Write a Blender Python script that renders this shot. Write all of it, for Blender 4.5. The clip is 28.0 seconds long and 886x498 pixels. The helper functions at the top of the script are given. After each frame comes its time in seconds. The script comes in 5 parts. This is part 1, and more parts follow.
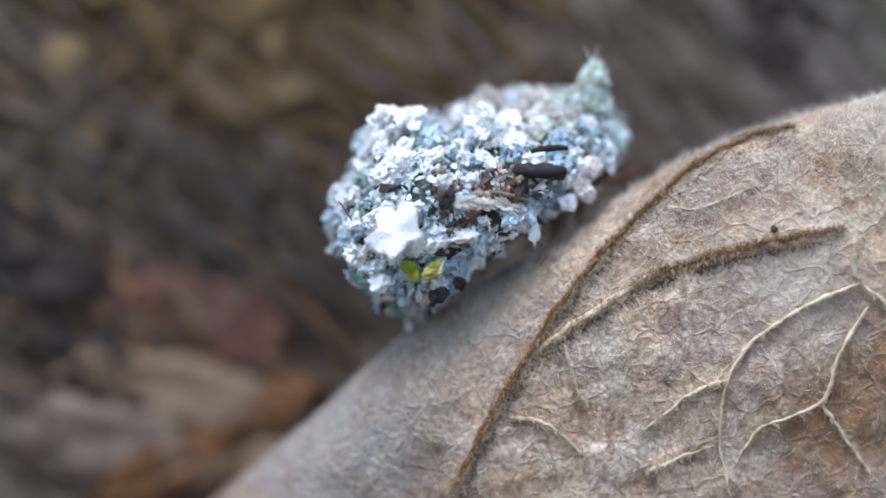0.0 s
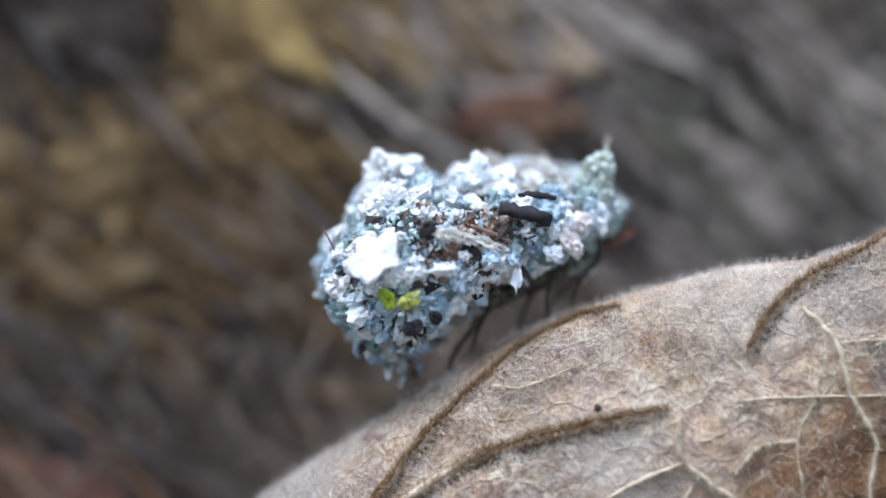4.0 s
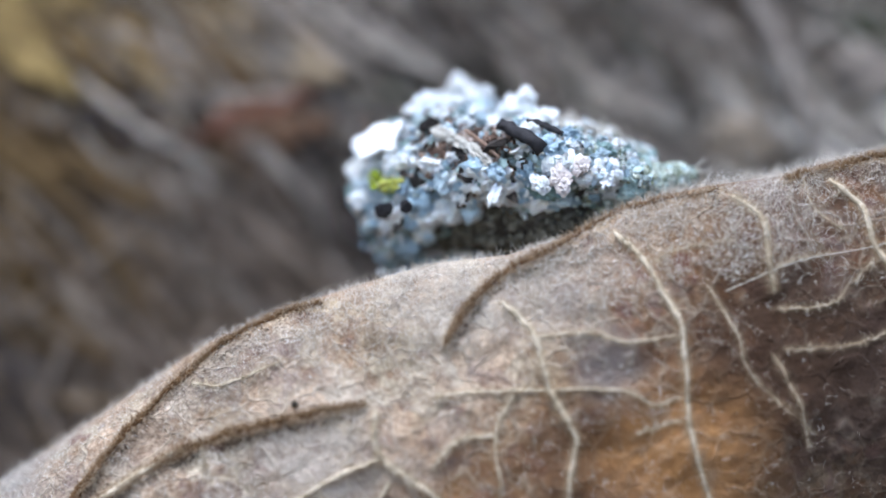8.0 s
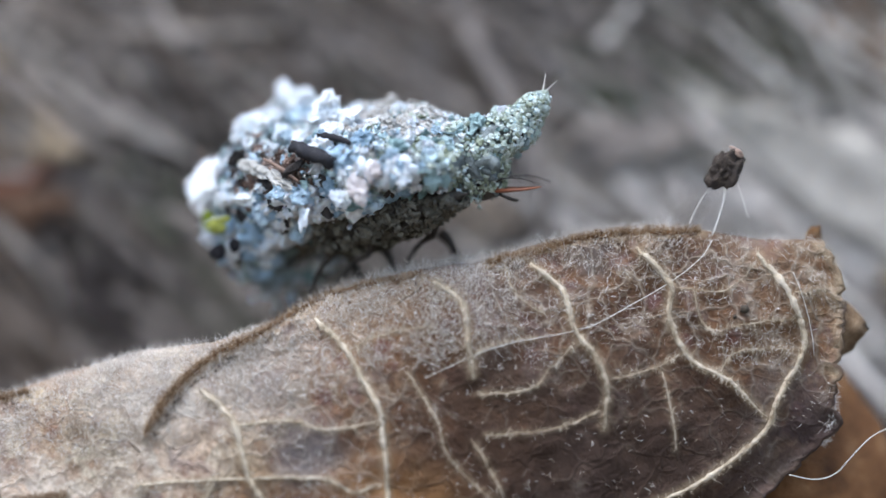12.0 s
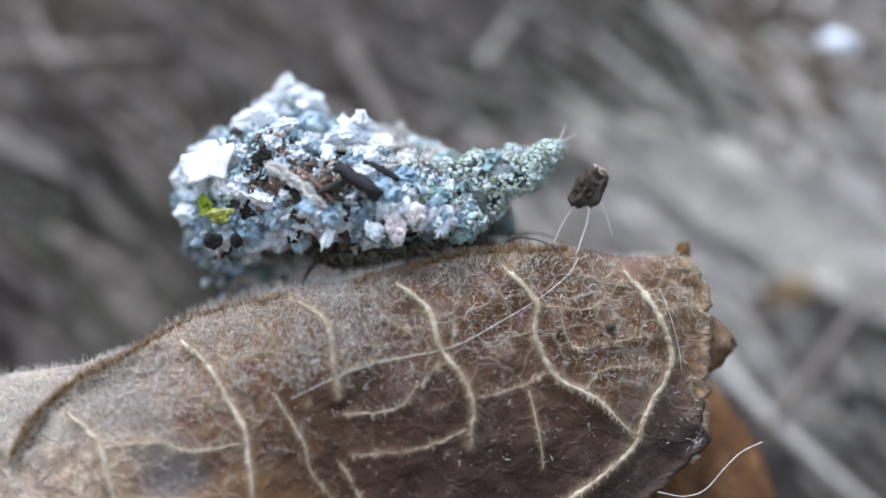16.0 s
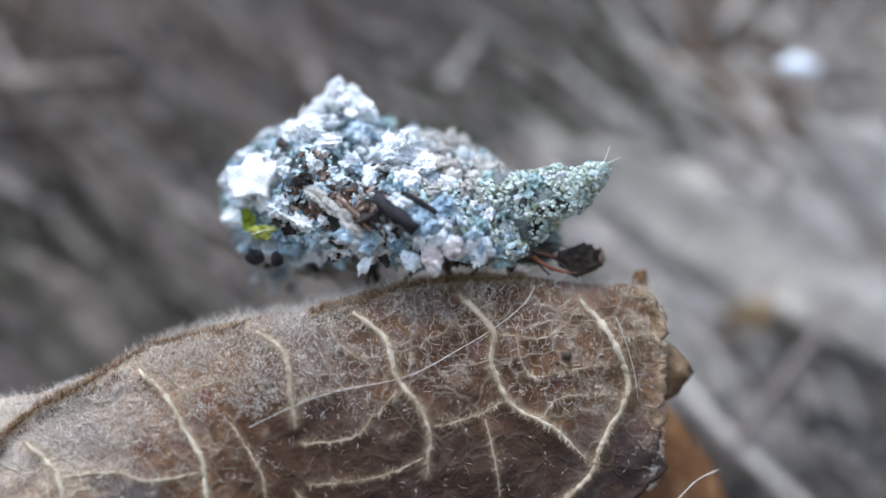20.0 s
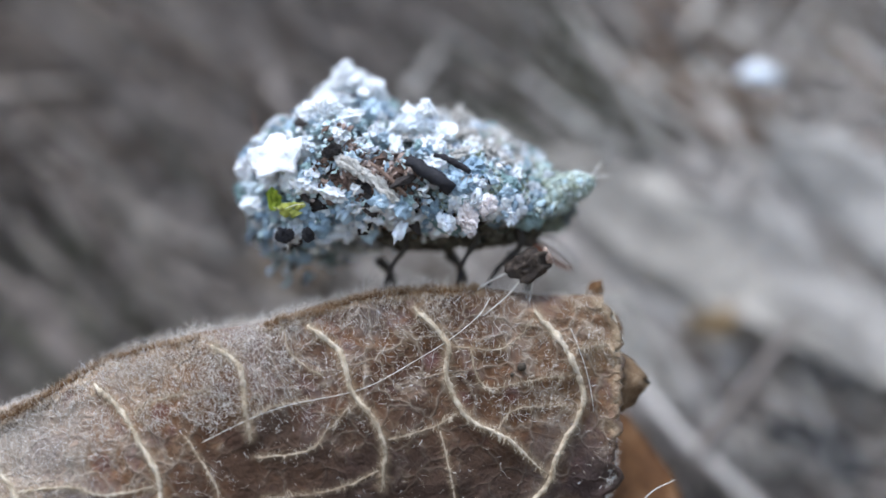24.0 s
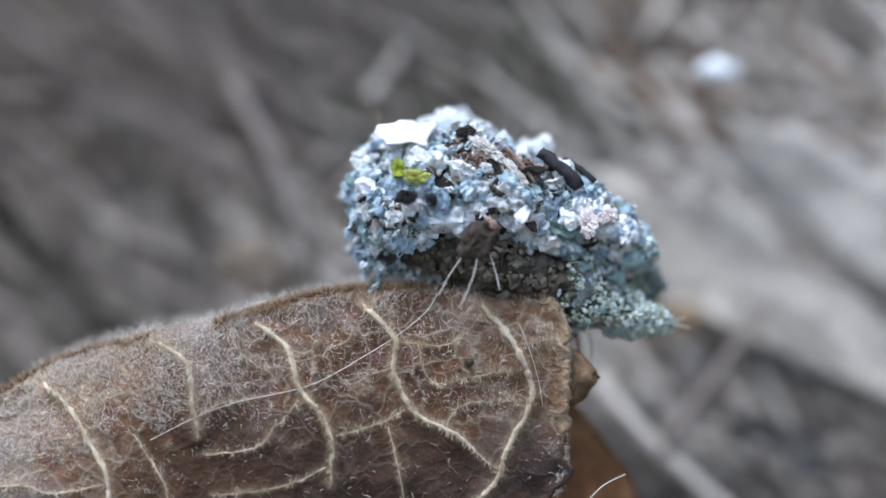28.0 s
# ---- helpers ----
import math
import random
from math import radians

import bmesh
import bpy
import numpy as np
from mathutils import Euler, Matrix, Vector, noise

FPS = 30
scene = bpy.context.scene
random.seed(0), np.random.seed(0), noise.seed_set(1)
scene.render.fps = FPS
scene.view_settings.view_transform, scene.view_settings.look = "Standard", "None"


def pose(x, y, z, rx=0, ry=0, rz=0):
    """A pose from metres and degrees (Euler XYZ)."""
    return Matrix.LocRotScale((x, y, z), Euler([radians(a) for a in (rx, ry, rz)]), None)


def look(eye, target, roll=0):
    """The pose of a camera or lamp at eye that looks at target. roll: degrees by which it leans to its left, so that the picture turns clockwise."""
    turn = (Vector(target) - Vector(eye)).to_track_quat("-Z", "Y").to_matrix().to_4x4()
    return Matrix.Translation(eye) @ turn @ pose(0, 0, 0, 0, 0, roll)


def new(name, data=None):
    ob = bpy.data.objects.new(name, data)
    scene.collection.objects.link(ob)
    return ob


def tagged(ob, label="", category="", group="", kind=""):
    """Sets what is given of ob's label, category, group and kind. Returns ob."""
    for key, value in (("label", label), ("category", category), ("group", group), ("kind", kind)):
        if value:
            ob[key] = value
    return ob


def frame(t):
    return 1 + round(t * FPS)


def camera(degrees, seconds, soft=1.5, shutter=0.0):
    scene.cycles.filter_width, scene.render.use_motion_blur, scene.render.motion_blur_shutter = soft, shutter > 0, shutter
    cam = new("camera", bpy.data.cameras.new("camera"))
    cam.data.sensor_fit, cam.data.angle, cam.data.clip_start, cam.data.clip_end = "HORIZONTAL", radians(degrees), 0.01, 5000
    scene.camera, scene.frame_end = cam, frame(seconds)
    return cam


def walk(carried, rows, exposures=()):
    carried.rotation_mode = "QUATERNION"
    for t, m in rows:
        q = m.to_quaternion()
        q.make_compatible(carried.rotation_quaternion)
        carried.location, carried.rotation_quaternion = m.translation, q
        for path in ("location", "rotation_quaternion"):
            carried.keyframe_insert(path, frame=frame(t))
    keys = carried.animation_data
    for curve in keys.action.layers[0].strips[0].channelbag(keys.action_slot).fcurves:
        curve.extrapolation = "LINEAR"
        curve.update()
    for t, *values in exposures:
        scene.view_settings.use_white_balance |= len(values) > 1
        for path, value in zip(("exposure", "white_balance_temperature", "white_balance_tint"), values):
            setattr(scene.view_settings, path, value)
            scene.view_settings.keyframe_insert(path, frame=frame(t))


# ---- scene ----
cam = camera(18.0, 28.0, soft=1.6, shutter=0.2)
MM = 0.001
cam.data.dof.use_dof = True
cam.data.dof.focus_distance = 80.6 * MM
cam.data.dof.aperture_fstop = 14.8

# seconds, place in millimetres, turn in degrees
PATH = [
    (0.0, -0.732, 0.382, 2.033, 85.247, -1.147, -2.683),
    (0.5, -0.254, 0.413, 1.883, 85.939, -1.264, -2.994),
    (1.0, 0.503, 0.423, 2.361, 86.390, -1.364, -3.136),
    (1.5, 5.052, 0.269, 3.516, 86.538, -1.028, -0.666),
    (2.0, 4.273, 0.371, 5.238, 85.838, -1.001, -1.825),
    (2.5, 3.659, 0.302, 3.588, 87.324, -1.300, -2.462),
    (4.5, 4.597, 0.269, 0.797, 89.831, -1.356, -2.779),
    (5.0, 4.663, 0.215, 0.054, 90.328, -1.440, -3.124),
    (5.5, 6.231, 0.132, -0.718, 90.874, -1.520, -2.657),
    (6.0, 7.360, 0.252, -1.395, 91.321, -1.526, -2.678),
    (6.5, 9.547, 0.363, -1.999, 91.807, -1.406, -2.127),
    (7.0, 12.033, 0.362, -0.583, 90.809, -1.163, -1.350),
    (7.5, 13.601, 0.213, -0.442, 90.746, -0.956, -1.280),
    (8.0, 16.209, 0.261, -1.366, 91.428, -0.722, -0.419),
    (8.5, 17.073, 0.205, -0.800, 91.086, -0.724, -0.452),
    (9.0, 17.615, 0.121, 0.424, 90.431, -0.705, -0.813),
    (9.5, 18.663, 0.055, 0.815, 90.488, -0.626, -0.706),
    (10.0, 19.961, 0.073, 1.495, 90.350, -0.531, -0.478),
    (10.5, 20.307, -0.070, 1.708, 90.355, -0.534, -0.721),
    (11.0, 21.894, -0.096, 1.641, 90.629, -0.471, -0.481),
    (11.5, 24.128, -0.060, 1.901, 90.665, -0.278, 0.190),
    (12.0, 25.651, 0.002, 1.992, 90.857, -0.044, 0.237),
    (12.5, 28.206, 0.059, 2.913, 90.457, 0.340, 0.938),
    (13.0, 29.707, 0.063, 3.470, 90.185, 0.529, 1.313),
    (13.5, 29.704, 0.106, 2.858, 90.626, 0.565, 0.930),
    (15.5, 29.247, 0.053, 2.468, 90.914, 0.452, 0.126),
    (16.0, 29.522, 0.094, 2.561, 90.844, 0.495, 0.249),
    (16.5, 28.907, 0.147, 2.511, 90.897, 0.544, -0.200),
    (17.0, 29.464, -0.034, 3.257, 90.415, 0.513, -0.020),
    (17.5, 30.202, -0.020, 3.256, 90.534, 0.592, 0.419),
    (18.0, 30.248, -0.097, 3.615, 90.414, 0.518, 0.321),
    (18.5, 30.872, -0.146, 3.724, 90.464, 0.587, 0.577),
    (19.0, 30.795, -0.005, 3.850, 90.371, 0.618, 0.375),
    (19.5, 31.190, 0.003, 3.819, 90.447, 0.639, 0.559),
    (20.0, 31.134, -0.151, 4.135, 90.311, 0.581, 0.495),
    (20.5, 31.041, -0.173, 4.182, 90.350, 0.578, 0.462),
    (21.0, 32.209, -0.175, 3.824, 90.667, 0.722, 1.162),
    (21.5, 32.228, -0.110, 3.540, 90.919, 0.698, 1.032),
    (22.0, 32.265, -0.051, 3.642, 90.863, 0.832, 0.856),
    (22.5, 33.296, -0.163, 4.592, 90.221, 0.836, 1.267),
    (24.5, 33.658, -0.155, 4.271, 90.455, 1.142, 1.277),
    (25.0, 34.647, 0.016, 4.019, 90.625, 1.194, 1.926),
    (25.5, 34.464, 0.000, 4.041, 90.596, 1.166, 1.746),
    (26.0, 34.584, -0.178, 4.472, 90.328, 1.172, 1.742),
    (26.5, 34.815, -0.164, 4.970, 89.961, 1.116, 1.832),
    (27.0, 35.459, -0.028, 3.913, 90.668, 1.214, 2.116),
    (27.5, 36.439, 0.022, 2.344, 91.735, 1.461, 2.566),
    (28.0, 37.224, 0.005, 3.382, 90.971, 1.566, 2.814),
]
walk(cam, [(t, pose(x * MM, y * MM, z * MM, rx, ry, rz)) for t, x, y, z, rx, ry, rz in PATH],
     [(0.0, 1.08), (2.0, 1.10), (5.0, 1.18), (8.0, 1.22), (11.0, 1.16), (13.0, 1.12), (17.0, 1.07), (28.0, 1.06)])

# ---- light: open shade under a bright, slightly blue sky ----
world = bpy.data.worlds.new("sky")
scene.world = world
world.use_nodes = True
wn = world.node_tree.nodes
sky = wn.new("ShaderNodeTexSky")
sky.sky_type = 'NISHITA'
sky.sun_disc = False
sky.sun_elevation = radians(62)
sky.sun_rotation = radians(200)
world.node_tree.links.new(sky.outputs[0], wn["Background"].inputs[0])
wn["Background"].inputs[1].default_value = 0.15
sun_data = bpy.data.lights.new("sun", 'SUN')
sun_data.energy, sun_data.angle, sun_data.color = 2.4, radians(32), (0.87, 0.93, 1.04)
sun = new("sun", sun_data)
sun.matrix_world = look((-0.04, -0.02, 0.30), (0.02, 0.08, 0.0))


# ---- materials; all lengths in millimetres ----
def ramp(nt, fac, stops):
    r = nt.nodes.new("ShaderNodeValToRGB")
    el = r.color_ramp.elements
    while len(el) < len(stops):
        el.new(0.5)
    for e, (p, c) in zip(el, stops):
        e.position, e.color = p, (*c, 1)
    nt.links.new(fac, r.inputs[0])
    return r.outputs[0]


def tex(nt, co, kind, scale, detail=4.0, rough=0.55, distort=0.0):
    n = nt.nodes.new("ShaderNodeTexNoise" if kind == "noise" else "ShaderNodeTexVoronoi")
    n.inputs["Scale"].default_value = scale
    if kind == "noise":
        n.inputs["Detail"].default_value, n.inputs["Roughness"].default_value = detail, rough
        n.inputs["Distortion"].default_value = distort
    elif kind == "edge":
        n.feature = 'DISTANCE_TO_EDGE'
    nt.links.new(co, n.inputs["Vector"])
    return n.outputs["Distance" if kind != "noise" else "Fac"]


def mix(nt, fac, a, b, mode='MIX'):
    n = nt.nodes.new("ShaderNodeMix")
    n.data_type, n.blend_type = 'RGBA', mode
    for sock, v in ((n.inputs[0], fac), (n.inputs[6], a), (n.inputs[7], b)):
        if isinstance(v, (int, float)):
            sock.default_value = v
        elif isinstance(v, tuple):
            sock.default_value = (*v, 1)
        else:
            nt.links.new(v, sock)
    return n.outputs[2]


def scaled(nt, v, k):
    n = nt.nodes.new("ShaderNodeMath")
    n.operation = 'MULTIPLY'
    nt.links.new(v, n.inputs[0])
    n.inputs[1].default_value = k
    return n.outputs[0]


def added(nt, a, b):
    n = nt.nodes.new("ShaderNodeMath")
    nt.links.new(a, n.inputs[0])
    nt.links.new(b, n.inputs[1])
    return n.outputs[0]


def base_mat(name, rough=0.8, spec=0.3):
    m = bpy.data.materials.new(name)
    m.use_nodes = True
    nt = m.node_tree
    b = nt.nodes["Principled BSDF"]
    b.inputs["Roughness"].default_value = rough
    b.inputs["Specular IOR Level"].default_value = spec
    tc = nt.nodes.new("ShaderNodeTexCoord")
    mp = nt.nodes.new("ShaderNodeMapping")
    mp.inputs["Scale"].default_value = (1000, 1000, 1000)
    nt.links.new(tc.outputs["Object"], mp.inputs["Vector"])
    return m, nt, b, mp.outputs[0]


def bump(nt, b, height, dist=0.05, strength=1.0):
    n = nt.nodes.new("ShaderNodeBump")
    n.inputs["Distance"].default_value = dist * MM
    n.inputs["Strength"].default_value = strength
    nt.links.new(height, n.inputs["Height"])
    nt.links.new(n.outputs[0], b.inputs["Normal"])


def simple(name, stops, scale=2.0, rough=0.8, spec=0.25, relief=0.05, island=0.0, transl=0.0, fine=9.0, obj=0.0):
    """Two scales of noise through a ramp; island or obj shifts whole pieces along the ramp."""
    m, nt, b, co = base_mat(name, rough, spec)
    n1 = tex(nt, co, "noise", scale, 5)
    n2 = tex(nt, co, "noise", scale * fine, 4)
    f = added(nt, scaled(nt, n1, 0.75), scaled(nt, n2, 0.25))
    if island or obj:
        g = nt.nodes.new("ShaderNodeNewGeometry" if island else "ShaderNodeObjectInfo")
        k = island or obj
        f = added(nt, scaled(nt, f, 1 - k), scaled(nt, g.outputs["Random Per Island" if island else "Random"], k))
    nt.links.new(ramp(nt, f, stops), b.inputs["Base Color"])
    if relief:
        bump(nt, b, added(nt, n1, scaled(nt, n2, 0.5)), relief)
    if transl:
        b.inputs["Subsurface Weight"].default_value = transl
        b.inputs["Subsurface Radius"].default_value = (0.0006, 0.0005, 0.0004)
    return m


def leaf_material():
    m, nt, b, co = base_mat("dry_leaf", 0.85, 0.2)
    patch = tex(nt, co, "noise", 0.16, 4, 0.55, 0.6)
    mid = tex(nt, co, "noise", 0.9, 6, 0.65)
    grain = tex(nt, co, "noise", 7.0, 6, 0.7)
    col = ramp(nt, added(nt, scaled(nt, patch, 0.62), scaled(nt, mid, 0.38)),
               [(0.30, (0.050, 0.030, 0.022)), (0.42, (0.150, 0.085, 0.045)), (0.49, (0.242, 0.176, 0.124)),
                (0.57, (0.335, 0.255, 0.184)), (0.70, (0.225, 0.130, 0.068))])
    g = ramp(nt, grain, [(0.32, (0.28, 0.23, 0.21)), (0.46, (0.70, 0.66, 0.63)), (0.58, (1.0, 1.0, 1.0))])
    warp = nt.nodes.new("ShaderNodeTexNoise")
    warp.inputs["Scale"].default_value = 1.3
    nt.links.new(co, warp.inputs["Vector"])
    off = nt.nodes.new("ShaderNodeVectorMath")
    off.operation = 'MULTIPLY_ADD'
    off.inputs[1].default_value = (0.9, 0.9, 0.9)
    nt.links.new(warp.outputs["Color"], off.inputs[0])
    nt.links.new(co, off.inputs[2])
    mottle = ramp(nt, mid, [(0.34, (0.45, 0.45, 0.45)), (0.52, (1, 1, 1))])
    def blot_colour(col, blots):
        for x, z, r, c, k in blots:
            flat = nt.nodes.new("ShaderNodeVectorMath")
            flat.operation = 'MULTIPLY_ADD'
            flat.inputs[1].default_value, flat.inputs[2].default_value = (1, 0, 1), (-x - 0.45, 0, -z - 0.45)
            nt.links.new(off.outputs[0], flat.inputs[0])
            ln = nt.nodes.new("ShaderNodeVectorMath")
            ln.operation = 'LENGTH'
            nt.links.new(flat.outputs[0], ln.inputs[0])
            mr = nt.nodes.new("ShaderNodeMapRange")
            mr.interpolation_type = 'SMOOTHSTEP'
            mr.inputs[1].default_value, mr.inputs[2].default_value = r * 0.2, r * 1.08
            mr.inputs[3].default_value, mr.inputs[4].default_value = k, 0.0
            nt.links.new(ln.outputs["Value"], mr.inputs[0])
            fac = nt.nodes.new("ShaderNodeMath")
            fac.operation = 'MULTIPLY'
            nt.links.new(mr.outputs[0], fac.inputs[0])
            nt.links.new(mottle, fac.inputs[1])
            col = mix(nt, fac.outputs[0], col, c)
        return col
    # pale and rusty areas of the dead blade
    col = blot_colour(col, ((8, -8.5, 8.5, (0.76, 0.69, 0.62), 0.95), (13, -5.5, 7.0, (0.78, 0.69, 0.59), 0.93), (5.0, -5.0, 2.6, (0.52, 0.49, 0.45), 0.9), (9.0, -1.6, 2.4, (0.50, 0.45, 0.39), 0.8), (3.0, -7.0, 3.6, (0.45, 0.41, 0.37), 0.8), (17.3, -1.6, 5.4, (0.80, 0.70, 0.59), 0.95),
                (14.5, -2.6, 4.0, (0.56, 0.46, 0.36), 0.7), (21.5, 1.0, 3.4, (0.50, 0.39, 0.29), 0.85), (17.5, -7.5, 4.0, (0.36, 0.19, 0.08), 0.85), (15, -9.5, 3.5, (0.44, 0.32, 0.22), 0.6), (12.5, -8.5, 4.0, (0.66, 0.56, 0.47), 0.8), (21.4, -2.5, 1.7, (0.105, 0.085, 0.08), 0.85),
                (20.8, -5.2, 3.6, (0.24, 0.12, 0.048), 0.9), (10.5, -3.3, 1.9, (0.30, 0.22, 0.14), 0.7), (15.0, -2.4, 1.6, (0.42, 0.36, 0.25), 0.7), (18.2, -6.2, 2.0, (0.17, 0.095, 0.05), 0.8), (24.5, -2.6, 4.4, (0.20, 0.092, 0.034), 0.95), (34.0, 1.0, 3.4, (0.27, 0.175, 0.11), 0.6), (29.5, 0.3, 6.0, (0.115, 0.057, 0.029), 0.95), (33.2, -0.4, 2.8, (0.19, 0.10, 0.05), 0.85),
                (28.0, 0.8, 1.5, (0.2, 0.1, 0.045), 0.6), (25.5, 0.2, 1.3, (0.26, 0.15, 0.07), 0.6), (31.2, 2.8, 3.8, (0.085, 0.046, 0.024), 0.95)))
    # cells between the veinlets, each with its own brown
    vor = nt.nodes.new("ShaderNodeTexVoronoi")
    vor.inputs["Scale"].default_value = 0.8
    nt.links.new(off.outputs[0], vor.inputs["Vector"])
    sep = nt.nodes.new("ShaderNodeSeparateColor")
    nt.links.new(vor.outputs["Color"], sep.inputs[0])
    tint = ramp(nt, sep.outputs[0], [(0.0, (0.46, 0.33, 0.23)), (0.25, (0.92, 0.84, 0.66)), (0.5, (1.0, 0.98, 0.95)), (0.75, (0.90, 0.66, 0.46)), (1.0, (0.66, 0.62, 0.62))])
    col = mix(nt, 0.72, col, tint, 'MULTIPLY')
    blotch = ramp(nt, tex(nt, off.outputs[0], "noise", 1.7, 5, 0.7), [(0.50, (0, 0, 0)), (0.62, (1, 1, 1))])
    col = mix(nt, scaled(nt, blotch, 0.42), col, (0.13, 0.068, 0.036))
    col = mix(nt, 0.72, col, g, 'MULTIPLY')
    cells = tex(nt, off.outputs[0], "edge", 0.95)
    small = tex(nt, off.outputs[0], "edge", 3.1)
    net = ramp(nt, cells, [(0.0, (1, 1, 1)), (0.03, (0.45, 0.45, 0.45)), (0.085, (0, 0, 0))])
    col = mix(nt, scaled(nt, net, 0.62), col, (0.46, 0.38, 0.29))
    fine = ramp(nt, tex(nt, off.outputs[0], "edge", 2.1), [(0.0, (1, 1, 1)), (0.04, (0.4, 0.4, 0.4)), (0.10, (0, 0, 0))])
    col = mix(nt, scaled(nt, fine, 0.28), col, (0.42, 0.33, 0.235))
    dark_net = ramp(nt, small, [(0.0, (1, 1, 1)), (0.05, (0.4, 0.4, 0.4)), (0.16, (0, 0, 0))])
    col = mix(nt, scaled(nt, dark_net, 0.42), col, (0.085, 0.05, 0.035))
    spots = ramp(nt, tex(nt, co, "spot", 0.62), [(0.13, (1, 1, 1)), (0.21, (0, 0, 0))])
    col = mix(nt, scaled(nt, spots, 0.6), col, (0.13, 0.045, 0.040))
    purple = ramp(nt, tex(nt, off.outputs[0], "noise", 0.75, 4, 0.65, 0.5), [(0.55, (0, 0, 0)), (0.66, (1, 1, 1))])
    col = mix(nt, scaled(nt, purple, 0.62), col, (0.17, 0.105, 0.095))
    rust = ramp(nt, tex(nt, co, "noise", 1.15, 4, 0.6, 0.8), [(0.52, (0, 0, 0)), (0.64, (1, 1, 1))])
    col = mix(nt, scaled(nt, rust, 0.42), col, (0.20, 0.088, 0.036))
    grey = ramp(nt, tex(nt, co, "noise", 0.33, 3), [(0.55, (0, 0, 0)), (0.68, (1, 1, 1))])
    col = mix(nt, scaled(nt, grey, 0.35), col, (0.27, 0.24, 0.22))
    # grey, rusty and dark areas; the near-black lower blots paint in the face's shade
    col = blot_colour(col, ((-0.5, -10.0, 5.0, (0.27, 0.26, 0.255), 0.75), (3.6, -6.0, 2.6, (0.28, 0.27, 0.26), 0.7), (13.2, -5.4, 3.2, (0.60, 0.53, 0.46), 0.4), (14.6, -9.6, 2.2, (0.24, 0.12, 0.05), 0.7), (17.0, -0.8, 3.0, (0.56, 0.50, 0.43), 0.5), (20.6, -5.4, 2.3, (0.10, 0.05, 0.025), 0.85), (21.6, -2.7, 1.5, (0.15, 0.13, 0.125), 0.8), (20.0, -0.4, 2.0, (0.34, 0.31, 0.28), 0.5), (28.8, -3.4, 5.4, (0.036, 0.021, 0.015), 0.97), (26.0, -1.8, 3.8, (0.052, 0.027, 0.015), 0.94), (23.6, -5.6, 3.4, (0.37, 0.18, 0.066), 0.85), (17.8, -8.0, 2.6, (0.34, 0.19, 0.085), 0.7), (32.4, -3.2, 5.0, (0.050, 0.029, 0.02), 0.96), (35.9, -2.0, 2.0, (0.05, 0.032, 0.03), 0.9)))
    at = nt.nodes.new("ShaderNodeAttribute")
    at.attribute_name = "vein"
    col = mix(nt, scaled(nt, at.outputs["Fac"], 0.6), col, (0.42, 0.315, 0.205))
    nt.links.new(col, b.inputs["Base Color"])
    relief = added(nt, added(nt, scaled(nt, mid, 0.8), scaled(nt, grain, 0.35)),
                   added(nt, scaled(nt, net, 0.16), scaled(nt, fine, 0.07)))
    bump(nt, b, relief, 0.30)
    return m


M_LEAF = leaf_material()
M_VEIN = simple("pale_vein", [(0.3, (0.26, 0.19, 0.12)), (0.45, (0.47, 0.38, 0.27)), (0.62, (0.64, 0.55, 0.43))], 2.2, 0.85, 0.2, 0.08)
M_VEINLET = simple("brown_veinlet", [(0.3, (0.18, 0.125, 0.078)), (0.45, (0.33, 0.25, 0.17)), (0.62, (0.50, 0.41, 0.30))], 2.2, 0.85, 0.2, 0.08)
M_RIB = simple("brown_rib", [(0.3, (0.06, 0.028, 0.012)), (0.5, (0.16, 0.080, 0.033)), (0.7, (0.30, 0.19, 0.105))], 5.0, 0.85, 0.2, 0.09)
M_HAIR = simple("pale_hair", [(0.2, (0.44, 0.37, 0.30)), (0.5, (0.67, 0.60, 0.52)), (0.9, (0.87, 0.84, 0.80))], 1.0, 0.6, 0.3, 0, island=0.7)
M_RIBSHADE = simple("rib_shade_hair", [(0.2, (0.022, 0.011, 0.007)), (0.6, (0.055, 0.028, 0.015)), (0.9, (0.12, 0.07, 0.038))], 1.0, 0.8, 0.2, 0, island=0.7)
M_FUZZ = simple("brown_hair", [(0.2, (0.11, 0.055, 0.024)), (0.5, (0.27, 0.165, 0.085)), (0.9, (0.58, 0.46, 0.33))], 1.0, 0.7, 0.3, 0, island=0.7)
M_FOLD = simple("rust_leaf", [(0.3, (0.07, 0.028, 0.010)), (0.5, (0.19, 0.082, 0.028)), (0.7, (0.31, 0.165, 0.075))], 1.1, 0.7, 0.3, 0.25, transl=0.1)
M_TIP = simple("shrivelled_leaf", [(0.3, (0.06, 0.035, 0.02)), (0.5, (0.16, 0.10, 0.055)), (0.7, (0.30, 0.21, 0.13))], 2.2, 0.8, 0.25, 0.1)
M_DARK = simple("dark_bud", [(0.3, (0.018, 0.013, 0.010)), (0.6, (0.06, 0.045, 0.03))], 3.0, 0.7, 0.3, 0.06)
M_SILK = simple("silk", [(0.3, (0.62, 0.58, 0.50)), (0.7, (0.82, 0.79, 0.72))], 2.0, 0.45, 0.5, 0)
M_WHITE = simple("white_lichen", [(0.25, (0.64, 0.69, 0.73)), (0.45, (0.80, 0.84, 0.87)), (0.7, (0.90, 0.92, 0.93))], 2.2, 0.95, 0.06, 0.12, transl=0.15, obj=0.3)
M_CHALK = simple("chalk_white_lichen", [(0.25, (0.72, 0.75, 0.77)), (0.45, (0.86, 0.88, 0.89)), (0.7, (0.92, 0.93, 0.93))], 2.6, 0.95, 0.06, 0.16, transl=0.1)
